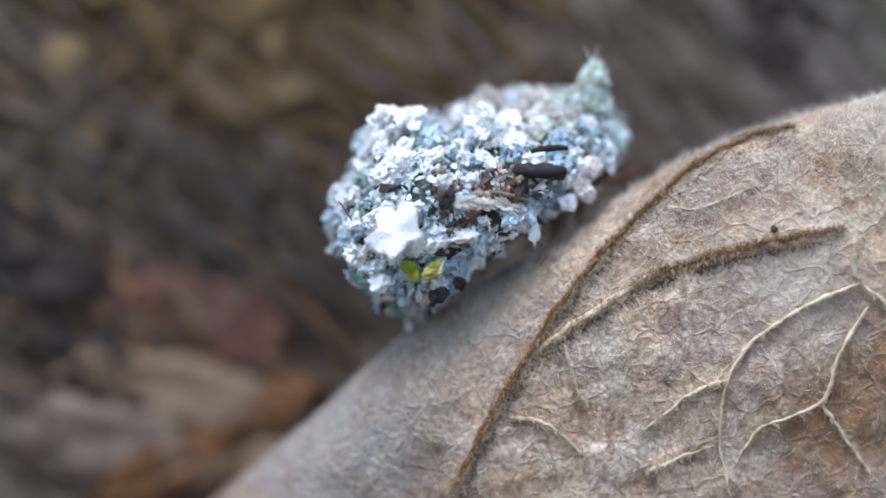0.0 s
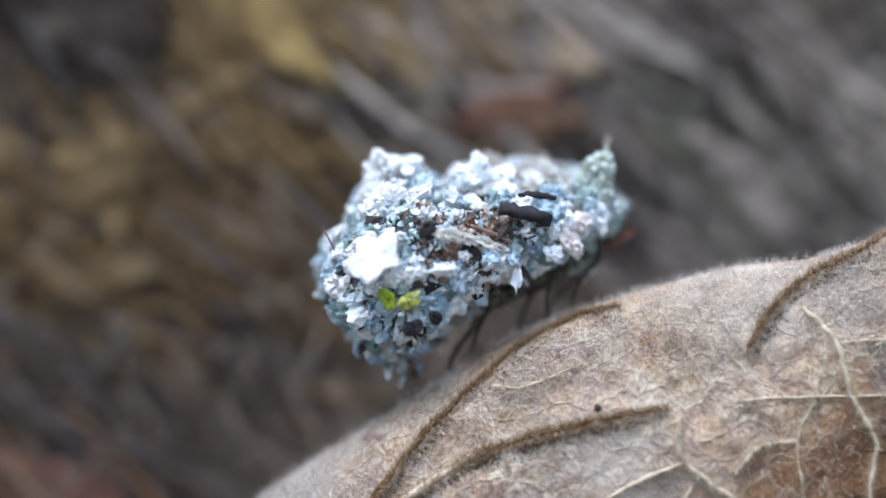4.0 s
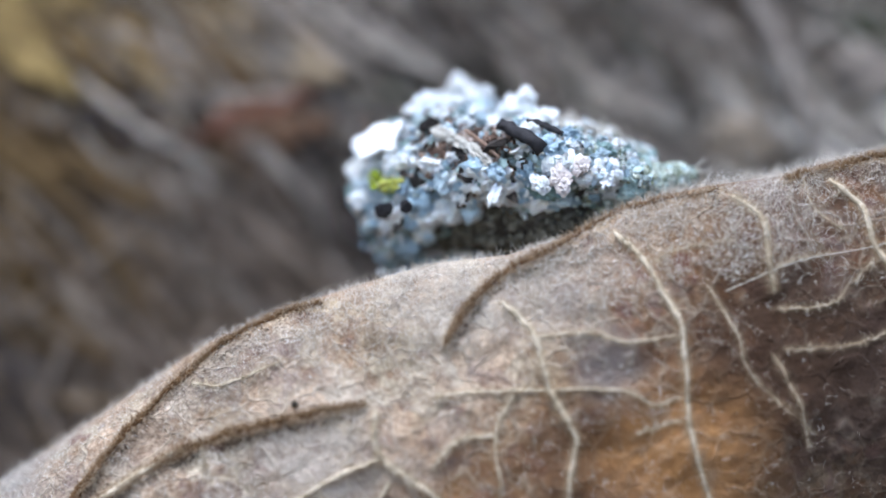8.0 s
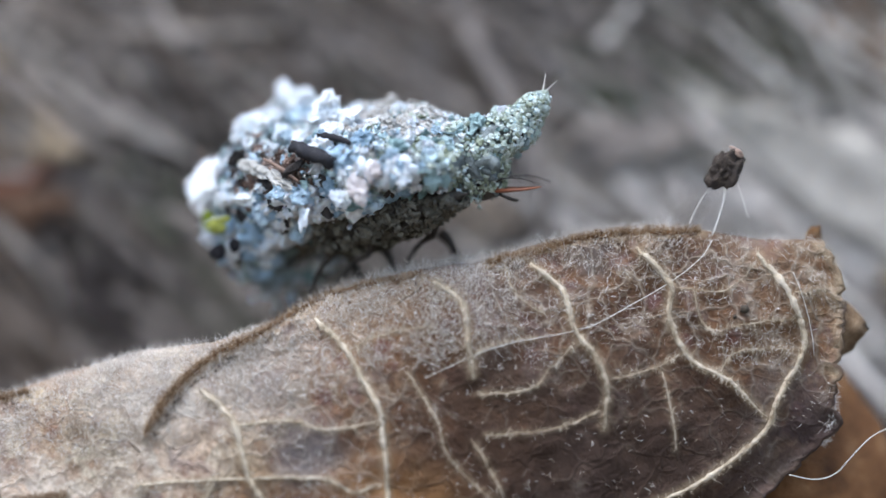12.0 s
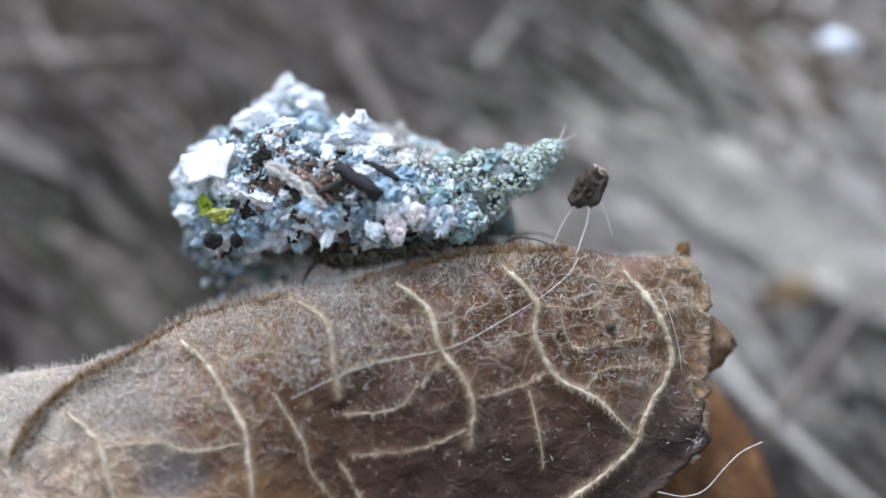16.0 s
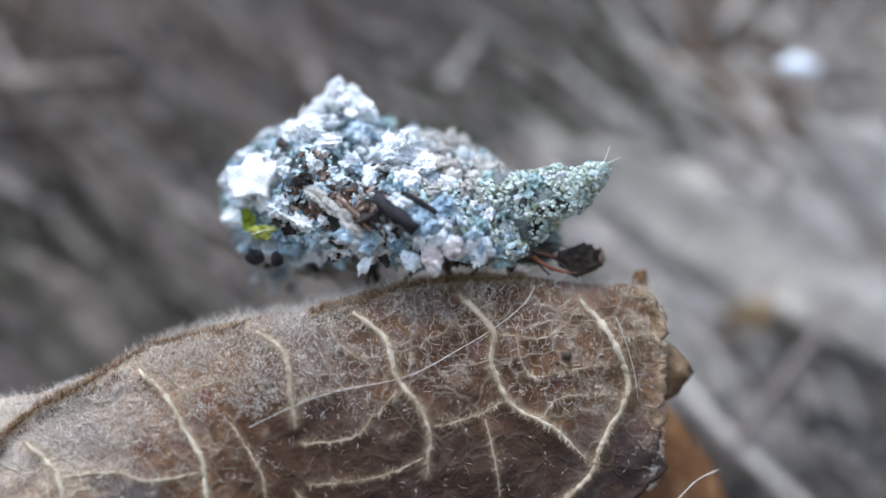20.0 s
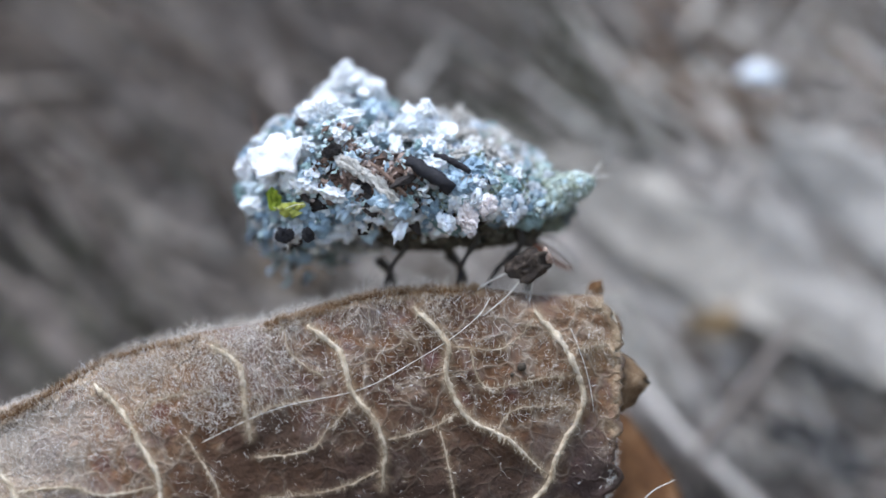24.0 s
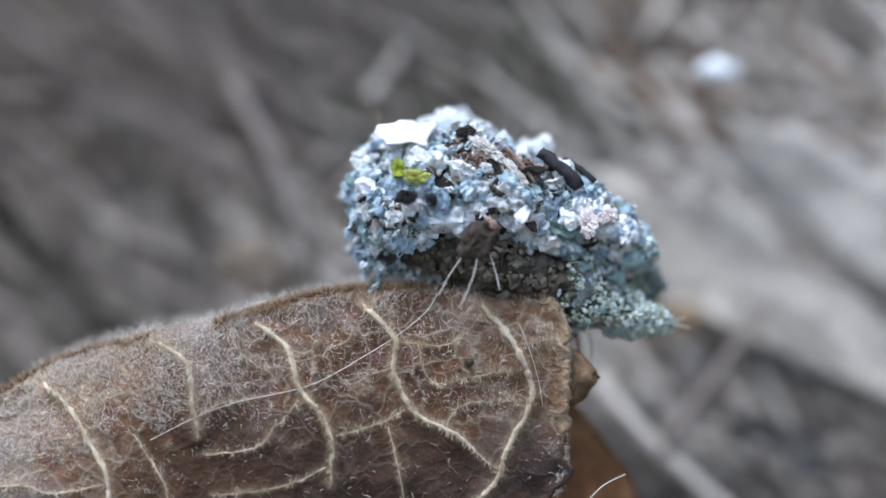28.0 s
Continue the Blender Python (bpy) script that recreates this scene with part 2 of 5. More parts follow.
M_STEM = simple("bleached_stem", [(0.2, (0.21, 0.175, 0.145)), (0.5, (0.31, 0.265, 0.225)), (0.8, (0.42, 0.365, 0.32))], 0.6, 0.8, 0.25, 0.1, island=0.5)
M_BEIGE = simple("beige_bark", [(0.25, (0.30, 0.27, 0.24)), (0.5, (0.53, 0.505, 0.46)), (0.75, (0.72, 0.70, 0.66))], 3.0, 0.9, 0.15, 0.08, obj=0.3)
M_BLACK = simple("charred_bit", [(0.3, (0.010, 0.010, 0.013)), (0.6, (0.032, 0.030, 0.033)), (0.85, (0.10, 0.095, 0.095))], 3.0, 0.75, 0.25, 0.06)
M_TUFT = simple("teal_crumb", [(0.10, (0.20, 0.22, 0.16)), (0.35, (0.36, 0.41, 0.34)), (0.6, (0.48, 0.56, 0.52)), (0.9, (0.72, 0.77, 0.74))], 2.5, 0.95, 0.06, 0.1, island=0.65)
M_BLUE = simple("grey_blue_lichen", [(0.2, (0.26, 0.37, 0.47)), (0.42, (0.43, 0.58, 0.69)), (0.62, (0.60, 0.74, 0.83)), (0.85, (0.80, 0.88, 0.92))], 2.6, 0.95, 0.06, 0.12, obj=0.45)
M_TEAL = simple("green_lichen", [(0.2, (0.18, 0.28, 0.26)), (0.45, (0.34, 0.49, 0.49)), (0.65, (0.47, 0.63, 0.63)), (0.85, (0.64, 0.76, 0.76))], 2.8, 0.95, 0.06, 0.12, obj=0.4)
M_CRUMB = simple("lichen_crumb", [(0.12, (0.06, 0.062, 0.058)), (0.24, (0.22, 0.27, 0.27)), (0.40, (0.38, 0.49, 0.50)), (0.58, (0.50, 0.62, 0.65)), (0.76, (0.70, 0.76, 0.79)), (0.95, (0.86, 0.87, 0.87))], 1.6, 0.95, 0.05, 0.10, island=0.5)
M_RUSTCRUMB = simple("brown_crumb", [(0.15, (0.035, 0.022, 0.018)), (0.4, (0.12, 0.078, 0.06)), (0.65, (0.30, 0.22, 0.18)), (0.9, (0.60, 0.52, 0.48))], 2.0, 0.9, 0.1, 0.08, island=0.6)
M_GRIT = simple("beige_grit", [(0.12, (0.14, 0.12, 0.105)), (0.3, (0.36, 0.33, 0.30)), (0.55, (0.56, 0.53, 0.49)), (0.85, (0.76, 0.74, 0.71))], 1.8, 0.95, 0.06, 0.10, island=0.55)
M_GREENCRUMB = simple("olive_crumb", [(0.10, (0.11, 0.12, 0.07)), (0.35, (0.25, 0.28, 0.20)), (0.6, (0.38, 0.43, 0.35)), (0.9, (0.62, 0.66, 0.60))], 2.5, 0.95, 0.06, 0.12, island=0.65)
M_DARKCRUMB = simple("dark_crumb", [(0.2, (0.012, 0.012, 0.013)), (0.6, (0.05, 0.04, 0.035)), (0.9, (0.13, 0.10, 0.08))], 3.0, 0.8, 0.3, 0.06, obj=0.4)
M_BARK = simple("brown_chip", [(0.2, (0.16, 0.10, 0.075)), (0.5, (0.32, 0.22, 0.17)), (0.8, (0.55, 0.45, 0.38))], 3.0, 0.85, 0.2, 0.07, obj=0.4)
M_PINK = simple("pinkish_chip", [(0.3, (0.48, 0.42, 0.40)), (0.7, (0.74, 0.69, 0.68))], 2.0, 0.75, 0.3, 0.05, transl=0.1)
M_YELLOW = simple("yellow_lichen", [(0.3, (0.27, 0.29, 0.06)), (0.6, (0.44, 0.45, 0.13)), (0.8, (0.64, 0.65, 0.38))], 2.0, 0.9, 0.08, 0.08, transl=0.15)
M_MOSS = simple("moss_green", [(0.3, (0.10, 0.15, 0.01)), (0.7, (0.30, 0.36, 0.03))], 3.0, 0.7, 0.3, 0.05, transl=0.2)
M_BODY = simple("larva_skin", [(0.3, (0.014, 0.011, 0.009)), (0.5, (0.05, 0.04, 0.032)), (0.75, (0.15, 0.125, 0.10))], 1.6, 0.6, 0.4, 0.08)
M_BELLY = simple("belly_crust", [(0.15, (0.032, 0.028, 0.021)), (0.5, (0.098, 0.088, 0.068)), (0.9, (0.20, 0.185, 0.15))], 2.5, 0.95, 0.08, 0.08, island=0.45)
M_LIMB = simple("larva_limb", [(0.3, (0.014, 0.011, 0.009)), (0.6, (0.045, 0.036, 0.029)), (0.8, (0.15, 0.125, 0.10))], 2.5, 0.65, 0.3, 0.02)
M_JAW = simple("larva_jaw", [(0.3, (0.11, 0.032, 0.014)), (0.7, (0.27, 0.095, 0.045))], 2.0, 0.35, 0.4, 0)
M_SEED = simple("seed_husk", [(0.25, (0.014, 0.010, 0.008)), (0.5, (0.045, 0.032, 0.024)), (0.8, (0.17, 0.13, 0.10))], 4.0, 0.8, 0.3, 0.09)
M_SOIL = simple("litter_soil", [(0.28, (0.030, 0.022, 0.017)), (0.45, (0.085, 0.066, 0.052)), (0.58, (0.15, 0.12, 0.10)), (0.75, (0.23, 0.20, 0.175))], 0.22, 0.95, 0.1, 0.3, fine=6)
M_OCHRE = simple("ochre_straw", [(0.1, (0.058, 0.035, 0.015)), (0.5, (0.122, 0.076, 0.033)), (0.9, (0.21, 0.14, 0.065))], 0.5, 0.85, 0.2, 0.1, island=0.6)
M_GREY = simple("grey_straw", [(0.1, (0.108, 0.088, 0.076)), (0.5, (0.181, 0.153, 0.134)), (0.9, (0.275, 0.238, 0.212))], 0.5, 0.85, 0.2, 0.1, island=0.6)
M_PALE = simple("pale_straw", [(0.1, (0.36, 0.315, 0.27)), (0.5, (0.56, 0.505, 0.45)), (0.9, (0.72, 0.665, 0.61))], 0.5, 0.8, 0.25, 0.1, island=0.55)
M_BROWN = simple("brown_straw", [(0.1, (0.066, 0.048, 0.037)), (0.5, (0.128, 0.098, 0.077)), (0.9, (0.205, 0.165, 0.134))], 0.5, 0.85, 0.2, 0.1, island=0.6)
M_DARKSTRAW = simple("dark_straw", [(0.1, (0.022, 0.018, 0.016)), (0.5, (0.050, 0.042, 0.038)), (0.9, (0.10, 0.085, 0.076))], 0.5, 0.9, 0.2, 0.1, island=0.6)
M_TANSTRAW = simple("tan_straw", [(0.1, (0.075, 0.036, 0.018)), (0.5, (0.16, 0.088, 0.045)), (0.9, (0.27, 0.17, 0.095))], 0.5, 0.85, 0.2, 0.1, island=0.6)
M_OLIVE = simple("olive_straw", [(0.1, (0.046, 0.046, 0.030)), (0.5, (0.085, 0.083, 0.058)), (0.9, (0.15, 0.145, 0.11))], 0.5, 0.85, 0.2, 0.1, island=0.6)


# ---- mesh helpers; coordinates in millimetres ----
def mesh_of(name, verts, faces, smooth=True):
    me = bpy.data.meshes.new(name)
    me.from_pydata([(v[0] * MM, v[1] * MM, v[2] * MM) for v in verts], [], faces)
    if smooth:
        me.polygons.foreach_set("use_smooth", [True] * len(me.polygons))
    me.update()
    return me


def part(name, me, material, parent=None, label="", m=None):
    ob = new(name, me)
    if not me.materials:
        me.materials.append(material)
    if parent is not None:
        ob.parent = parent
    if m is not None:
        ob.matrix_basis = m
    return tagged(ob, label)


def spline(pts, n):
    """n + 1 points along a smooth curve through the control points."""
    p = [Vector(q) for q in pts]
    p = [p[0] * 2 - p[1]] + p + [p[-1] * 2 - p[-2]]
    out = []
    for k in range(n + 1):
        f = k / n * (len(p) - 3)
        i = min(int(f), len(p) - 4)
        t = f - i
        a, b, c, d = p[i:i + 4]
        out.append(0.5 * (2 * b + (c - a) * t + (2 * a - 5 * b + 4 * c - d) * t * t + (3 * b - a - 3 * c + d) * t ** 3))
    return out


def tube(points, radii, sides=6, rough=0.0, squash=1.0):
    """A capped tube along the points: vertices and faces."""
    vs, fs = [], []
    ref = Vector((0, 1, 0.05))
    n = len(points)
    for i, p in enumerate(points):
        d = (points[min(i + 1, n - 1)] - points[max(i - 1, 0)]).normalized()
        u = d.cross(ref)
        u = (d.cross(Vector((1, 0, 0))) if u.length < 0.05 else u).normalized()
        w = u.cross(d)
        r = radii[i]
        for k in range(sides):
            a = 2 * math.pi * k / sides
            q = r * (1 + rough * random.uniform(-1, 1))
            vs.append(p + u * math.cos(a) * q + w * math.sin(a) * q * squash)
    for i in range(n - 1):
        for k in range(sides):
            a, b = i * sides + k, i * sides + (k + 1) % sides
            fs.append((a, b, b + sides, a + sides))
    fs += [tuple(range(sides))[::-1], tuple(range((n - 1) * sides, n * sides))]
    return vs, fs


def merged(list_of):
    vs, fs = [], []
    for v, f in list_of:
        o = len(vs)
        vs += list(v)
        fs += [tuple(i + o for i in q) for q in f]
    return vs, fs


def nz(x, y, z):
    return noise.noise(Vector((x, y, z)))


def crumb(seed, flat=1.0, long=1.0, points=13):
    """A rough broken crumb of about unit size."""
    rnd = random.Random(seed)
    bm = bmesh.new()
    for _ in range(points):
        v = Vector((rnd.gauss(0, 1), rnd.gauss(0, 1), rnd.gauss(0, 1))).normalized() * rnd.uniform(0.6, 1.0)
        bm.verts.new((v.x * long, v.y, v.z * flat))
    bmesh.ops.convex_hull(bm, input=bm.verts)
    bmesh.ops.delete(bm, geom=[v for v in bm.verts if not v.link_faces], context='VERTS')
    bm.verts.index_update()
    out = [v.co.copy() for v in bm.verts], [tuple(v.index for v in f.verts) for f in bm.faces]
    bm.free()
    return out


def flake(seed, n=7, lobes=5, thick=0.10, curl=0.35):
    """A thin lobed and curled lichen flake of about unit radius, with thickness."""
    rnd = random.Random(seed)
    ph = [rnd.uniform(0, 6.3) for _ in range(4)]
    sides = 16
    tops, bots = [(0, 0, 0)], [(0, 0, -thick)]
    for ring in (0.45, 0.8, 1.0):
        for k in range(sides):
            a = 2 * math.pi * k / sides
            r = ring * (0.78 + 0.16 * math.sin(lobes * a + ph[0]) + 0.10 * math.sin((lobes + 4) * a + ph[1]) + rnd.uniform(-0.05, 0.05))
            x, y = r * math.cos(a), r * math.sin(a)
            z = curl * (x * x * math.cos(ph[2]) + y * y * math.sin(ph[2])) + 0.16 * ring * math.sin(3 * a + ph[3]) + rnd.uniform(-0.05, 0.05)
            tops.append((x, y, z))
            bots.append((x * 0.97, y * 0.97, z - thick * (1.1 - 0.5 * ring)))
    vs = tops + bots
    o = len(tops)
    fs = []
    for k in range(sides):
        b = (k + 1) % sides
        fs += [(0, 1 + k, 1 + b), (o, o + 1 + b, o + 1 + k)]
        for ring in range(2):
            i, j = 1 + ring * sides + k, 1 + ring * sides + b
            fs += [(i, i + sides, j + sides, j), (o + j, o + j + sides, o + i + sides, o + i)]
        i, j = 1 + 2 * sides + k, 1 + 2 * sides + b
        fs.append((i, o + i, o + j, j))
    return vs, fs


def frond(seed):
    """A small branching lichen frond of about unit size."""
    rnd = random.Random(seed)
    bits = []
    for _ in range(7):
        d = Vector((rnd.gauss(0, 1), rnd.gauss(0, 1), abs(rnd.gauss(0, 0.6)))).normalized()
        ln = rnd.uniform(0.35, 0.8)
        bits.append(moved(crumb(rnd.randrange(999), 0.55, 1.5, 10), Matrix.Translation(d * ln * 0.6) @ toward(d, rnd.uniform(0, 360), (0.28, 0.28, 0.5))))
    return merged(bits)


def lumpy(seed, amp=0.35, sub=3):
    """A knobbly lump of about unit radius."""
    bm = bmesh.new()
    bmesh.ops.create_icosphere(bm, subdivisions=sub, radius=1)
    for v in bm.verts:
        c = v.co
        v.co = c * (1 + amp * nz(c.x * 1.7 + seed, c.y * 1.7, c.z * 1.7) + amp * 0.6 * nz(c.x * 4 + seed, c.y * 4, c.z * 4 + 9))
    bm.verts.index_update()
    out = [v.co.copy() for v in bm.verts], [tuple(v.index for v in f.verts) for f in bm.faces]
    bm.free()
    return out


def cauliflower(seed, sub=4, rough=1.0):
    """A crumbly lichen lump of about unit radius: puffs with creases between them."""
    bm = bmesh.new()
    bmesh.ops.create_icosphere(bm, subdivisions=sub, radius=1)
    for v in bm.verts:
        c = v.co.copy()
        r = 0.78 + 0.50 * nz(c.x * 1.3 + seed, c.y * 1.3, c.z * 1.3) + rough * (0.62 * (0.35 - abs(nz(c.x * 2.6 + seed, c.y * 2.6, c.z * 2.6)))
            + 0.46 * (0.3 - abs(nz(c.x * 5.5 + seed, c.y * 5.5, c.z * 5.5))) + 0.20 * nz(c.x * 15 + seed, c.y * 15, c.z * 15))
        v.co = c * max(0.25, r)
    bm.verts.index_update()
    out = [v.co.copy() for v in bm.verts], [tuple(v.index for v in f.verts) for f in bm.faces]
    bm.free()
    return out


def moved(vf, m):
    return [m @ Vector(v) for v in vf[0]], vf[1]


def place(x, y, z, size, rx=0, ry=0, rz=0):
    s = size if isinstance(size, tuple) else (size,) * 3
    return Matrix.LocRotScale(Vector((x, y, z)), Euler([radians(a) for a in (rx, ry, rz)]), Vector(s))


def toward(normal, spin, size):
    """A turn that lays local z along normal."""
    q = Vector(normal).to_track_quat('Z', 'Y').to_matrix().to_4x4()
    s = size if isinstance(size, tuple) else (size,) * 3
    return q @ pose(0, 0, 0, 0, 0, spin) @ Matrix.Diagonal((*s, 1))


def hairs(name, roots, material, parent, label):
    """Fine curved hairs as three-sided spikes: roots of (place, way, length, radius)."""
    vs, fs = [], []
    for p, d, ln, r in roots:
        side = d.cross(Vector((0.3, 1, 0.2))).normalized()
        up = side.cross(d).normalized()
        ph, amp = random.uniform(0, 6.3), random.uniform(0.04, 0.26) * ln
        for k in range(4):
            f = k / 4
            a = ph + 3.6 * f
            c = p + d * ln * f + (side * (math.cos(a) - math.cos(ph)) + up * (math.sin(a) - math.sin(ph))) * amp * f
            for g in (0, 2.1, 4.2):
                vs.append(c + (side * math.cos(g) + up * math.sin(g)) * r * (1 - 0.6 * f))
        a = ph + 3.6
        vs.append(p + d * ln + (side * (math.cos(a) - math.cos(ph)) + up * (math.sin(a) - math.sin(ph))) * amp)
        t = len(vs) - 1
        for b in (t - 12, t - 9, t - 6):
            for k in range(3):
                fs.append((b + k, b + (k + 1) % 3, b + 3 + (k + 1) % 3, b + 3 + k))
        for k in range(3):
            fs.append((t - 3 + k, t - 3 + (k + 1) % 3, t))
    ob = part(name, mesh_of(name, vs, fs, False), material, parent, label)
    return tagged(ob, kind="stuff")


def interp(x, table):
    if x <= table[0][0]:
        a, b = table[0], table[1]
    elif x >= table[-1][0]:
        a, b = table[-2], table[-1]
    else:
        a, b = next((p, q) for p, q in zip(table, table[1:]) if p[0] <= x <= q[0])
    return a[1] + (b[1] - a[1]) * (x - a[0]) / (b[0] - a[0])


# ---- the ground: flat in front, rising behind the leaf as a bank of litter, level again above ----
FLOOR = -17.0


def bank_y(x, z):
    xc = max(-30.0, min(70.0, x))
    return 91.3 + 0.02 * xc + 0.04 * z


def build_ground():
    xs = [-2e5, -2e4, -2000, -300, -120] + [-60 + 1.25 * i for i in range(129)] + [160, 300, 2000, 2e4, 2e5]
    prof = [(-2e5, 0), (-2e4, 0), (-2000, 0), (-300, 0), (-50, 0), (0, 0)] + [(4 * i, 0) for i in range(1, 22)]
    vs, fs = [], []
    rows = 0
    for x in xs:
        col = []
        for y, _ in prof:
            col.append((x, min(y, bank_y(x, FLOOR) - 1.5), FLOOR))
        for i in range(52):
            z = FLOOR + 1.2 * i
            col.append((x, bank_y(x, z), z))
        top = FLOOR + 1.2 * 51
        for d in (2, 6, 15, 60, 300, 2000, 2e4, 2e5):
            col.append((x, bank_y(x, top) + d, top + min(d, 3) * 0.3))
        rows = len(col)
        for x_, y_, z_ in col:
            k = 1.0 if abs(x_) < 200 and -60 < y_ < 300 else 0.0
            a = 0.9 * nz(x_ * 0.16, y_ * 0.16, z_ * 0.16) + 0.5 * nz(x_ * 0.5, y_ * 0.5, z_ * 0.5)
            vs.append((x_, y_ + k * a, z_ + 0.4 * k * a))
    for i in range(len(xs) - 1):
        for j in range(rows - 1):
            a = i * rows + j
            fs.append((a, a + rows, a + rows + 1, a + 1))
    ob = part("ground", mesh_of("ground", vs, fs), M_SOIL)
    tagged(ob, "brown leaf litter ground rising in a bank", "ground", kind="structure")


build_ground()

# ---- the curled dry leaf ----
CREST = [(-8, -17), (-2.9, -12.2), (-0.5, -10.1), (1.9, -7.7), (4.95, -5.55), (6.7, -4.4), (8.4, -3.2), (10.0, -2.1), (12.3, -1.1),
         (14.4, -0.38), (16.6, 0.26), (18.7, 0.52), (20.0, 0.95), (21.0, 1.36), (22.4, 2.06), (24.4, 2.60), (26.5, 2.9), (28.0, 3.35), (30.2, 3.72),
         (32.8, 3.8), (34.5, 3.52), (36.3, 3.52), (38, 3.2)]
TIP_EDGE = [(-17, 27), (-12, 29), (-8, 31), (-5, 33.6), (-3.25, 35.4), (-2.44, 36.4), (-1.8, 36.65), (-0.5, 36.7), (0.85, 36.8), (2.4, 36.85), (2.8, 36.6), (3.5, 36.2), (5, 35.9)]


def crest(x):
    return interp(x, CREST)


def roll_radius(x):
    return 0.6 + 0.4 * max(0.0, min(1.0, (19 - x) / 4)) + 1.3 * max(0.0, min(1.0, (12 - x) / 8))


def face_y(x, z):
    """Depth of the leaf's near face."""
    xc, zc = max(3.0, min(39.0, x)), max(-10.0, z)
    y = 85.535 - 0.4495 * xc + 0.7268 * zc - 0.0210 * xc * zc + 0.0345 * zc * zc + 0.0089 * xc * xc
    y += max(0.0, 3.0 - x) * 0.25 + 0.22 * nz(x * 0.35, 3, z * 0.35) + 0.14 * nz(x * 0.9, 7, z * 0.9) + 0.035 * nz(x * 2.6, 1, z * 2.6)
    h, r = crest(x) - z, roll_radius(x)
    if h < r:
        c = max(-1.0, min(1.0, 1 - h / r))
        y += r * (1 - math.sqrt(max(0.0, 1 - c * c))) if h > 0 else r
    return y


def back_drop(x, b):
    """How far the far side of the blade lies below the crest."""
    k = 0.10 + 0.28 * min(1.0, max(0.0, (x - 13) / 4)) + 0.4 * min(1.0, max(0.0, (x - 18) / 2))
    return k * b + 0.035 * b * b


def skin(x, z):
    """Small cockling of the blade."""
    return 0.05 * nz(x * 4.5, 2, z * 4.5) + 0.07 * nz(x * 1.9, 6, z * 1.9)


def on_leaf(x, z, lift=0.0):
    z = min(z, crest(x) - 0.02)
    return Vector((x, face_y(x, z) - skin(x, z) - lift, z))


RIBS = [
    ([(3.57, -11.8), (4.5, -9.8), (5.6, -7.85), (6.6, -6.2), (7.9, -4.55), (9.4, -3.1), (10.6, -2.05), (12.1, -1.3), (13.3, -1.0)], 0.115, 0.075, 60, 3200),
    ([(5.6, -7.85), (7.1, -6.65), (8.8, -5.5), (9.7, -5.1)], 0.11, 0.085, 24, 1300),
    ([(8.6, -5.6), (10.5, -4.8), (12.3, -4.3), (14.6, -3.8)], 0.085, 0.06, 40, 1500),
    ([(16.85, -2.0), (17.5, -1.05), (18.4, -0.15), (20.3, 0.9), (22.2, 1.9), (24.7, 2.42)], 0.09, 0.08, 40, 2000),
    ([(26.6, 2.75), (27.85, 3.08), (29.4, 3.5), (31.0, 3.65), (32.8, 3.72)], 0.08, 0.10, 30, 1600),
]
MAIN_VEINS = [
    [(14.87, -4.05), (15.0, -5.2), (15.8, -5.85), (16.6, -6.4), (17.6, -7.4)],
    [(18.44, -0.88), (19.33, -1.75), (19.83, -3.34), (20.55, -4.6), (20.48, -5.55), (20.3, -7.0)],
    [(21.66, 1.19), (22.46, 0.39), (23.43, -1.22), (23.67, -2.5), (23.83, -4.41), (24.4, -6.31), (24.9, -8)],
    [(25.06, 2.25), (25.88, 1.6), (26.05, 0.46), (26.2, -0.4)],
    [(27.85, 2.77), (28.76, 1.96), (29.09, 0.89), (29.75, 0.0), (30.0, -0.81), (29.91, -1.95)],
    [(30.91, 3.24), (31.82, 2.24), (31.81, 1.25), (32.38, 0.09), (33.54, -0.59), (34.7, -1.68)],
    [(34.41, 3.05), (35.41, 1.71), (35.73, 0.37), (35.04, -0.94), (34.53, -2.09), (33.01, -3.3), (30.8, -4.4)],
    [(36.2, 3.3), (36.72, 2.6), (36.75, 0.9), (36.65, -0.5)],
]
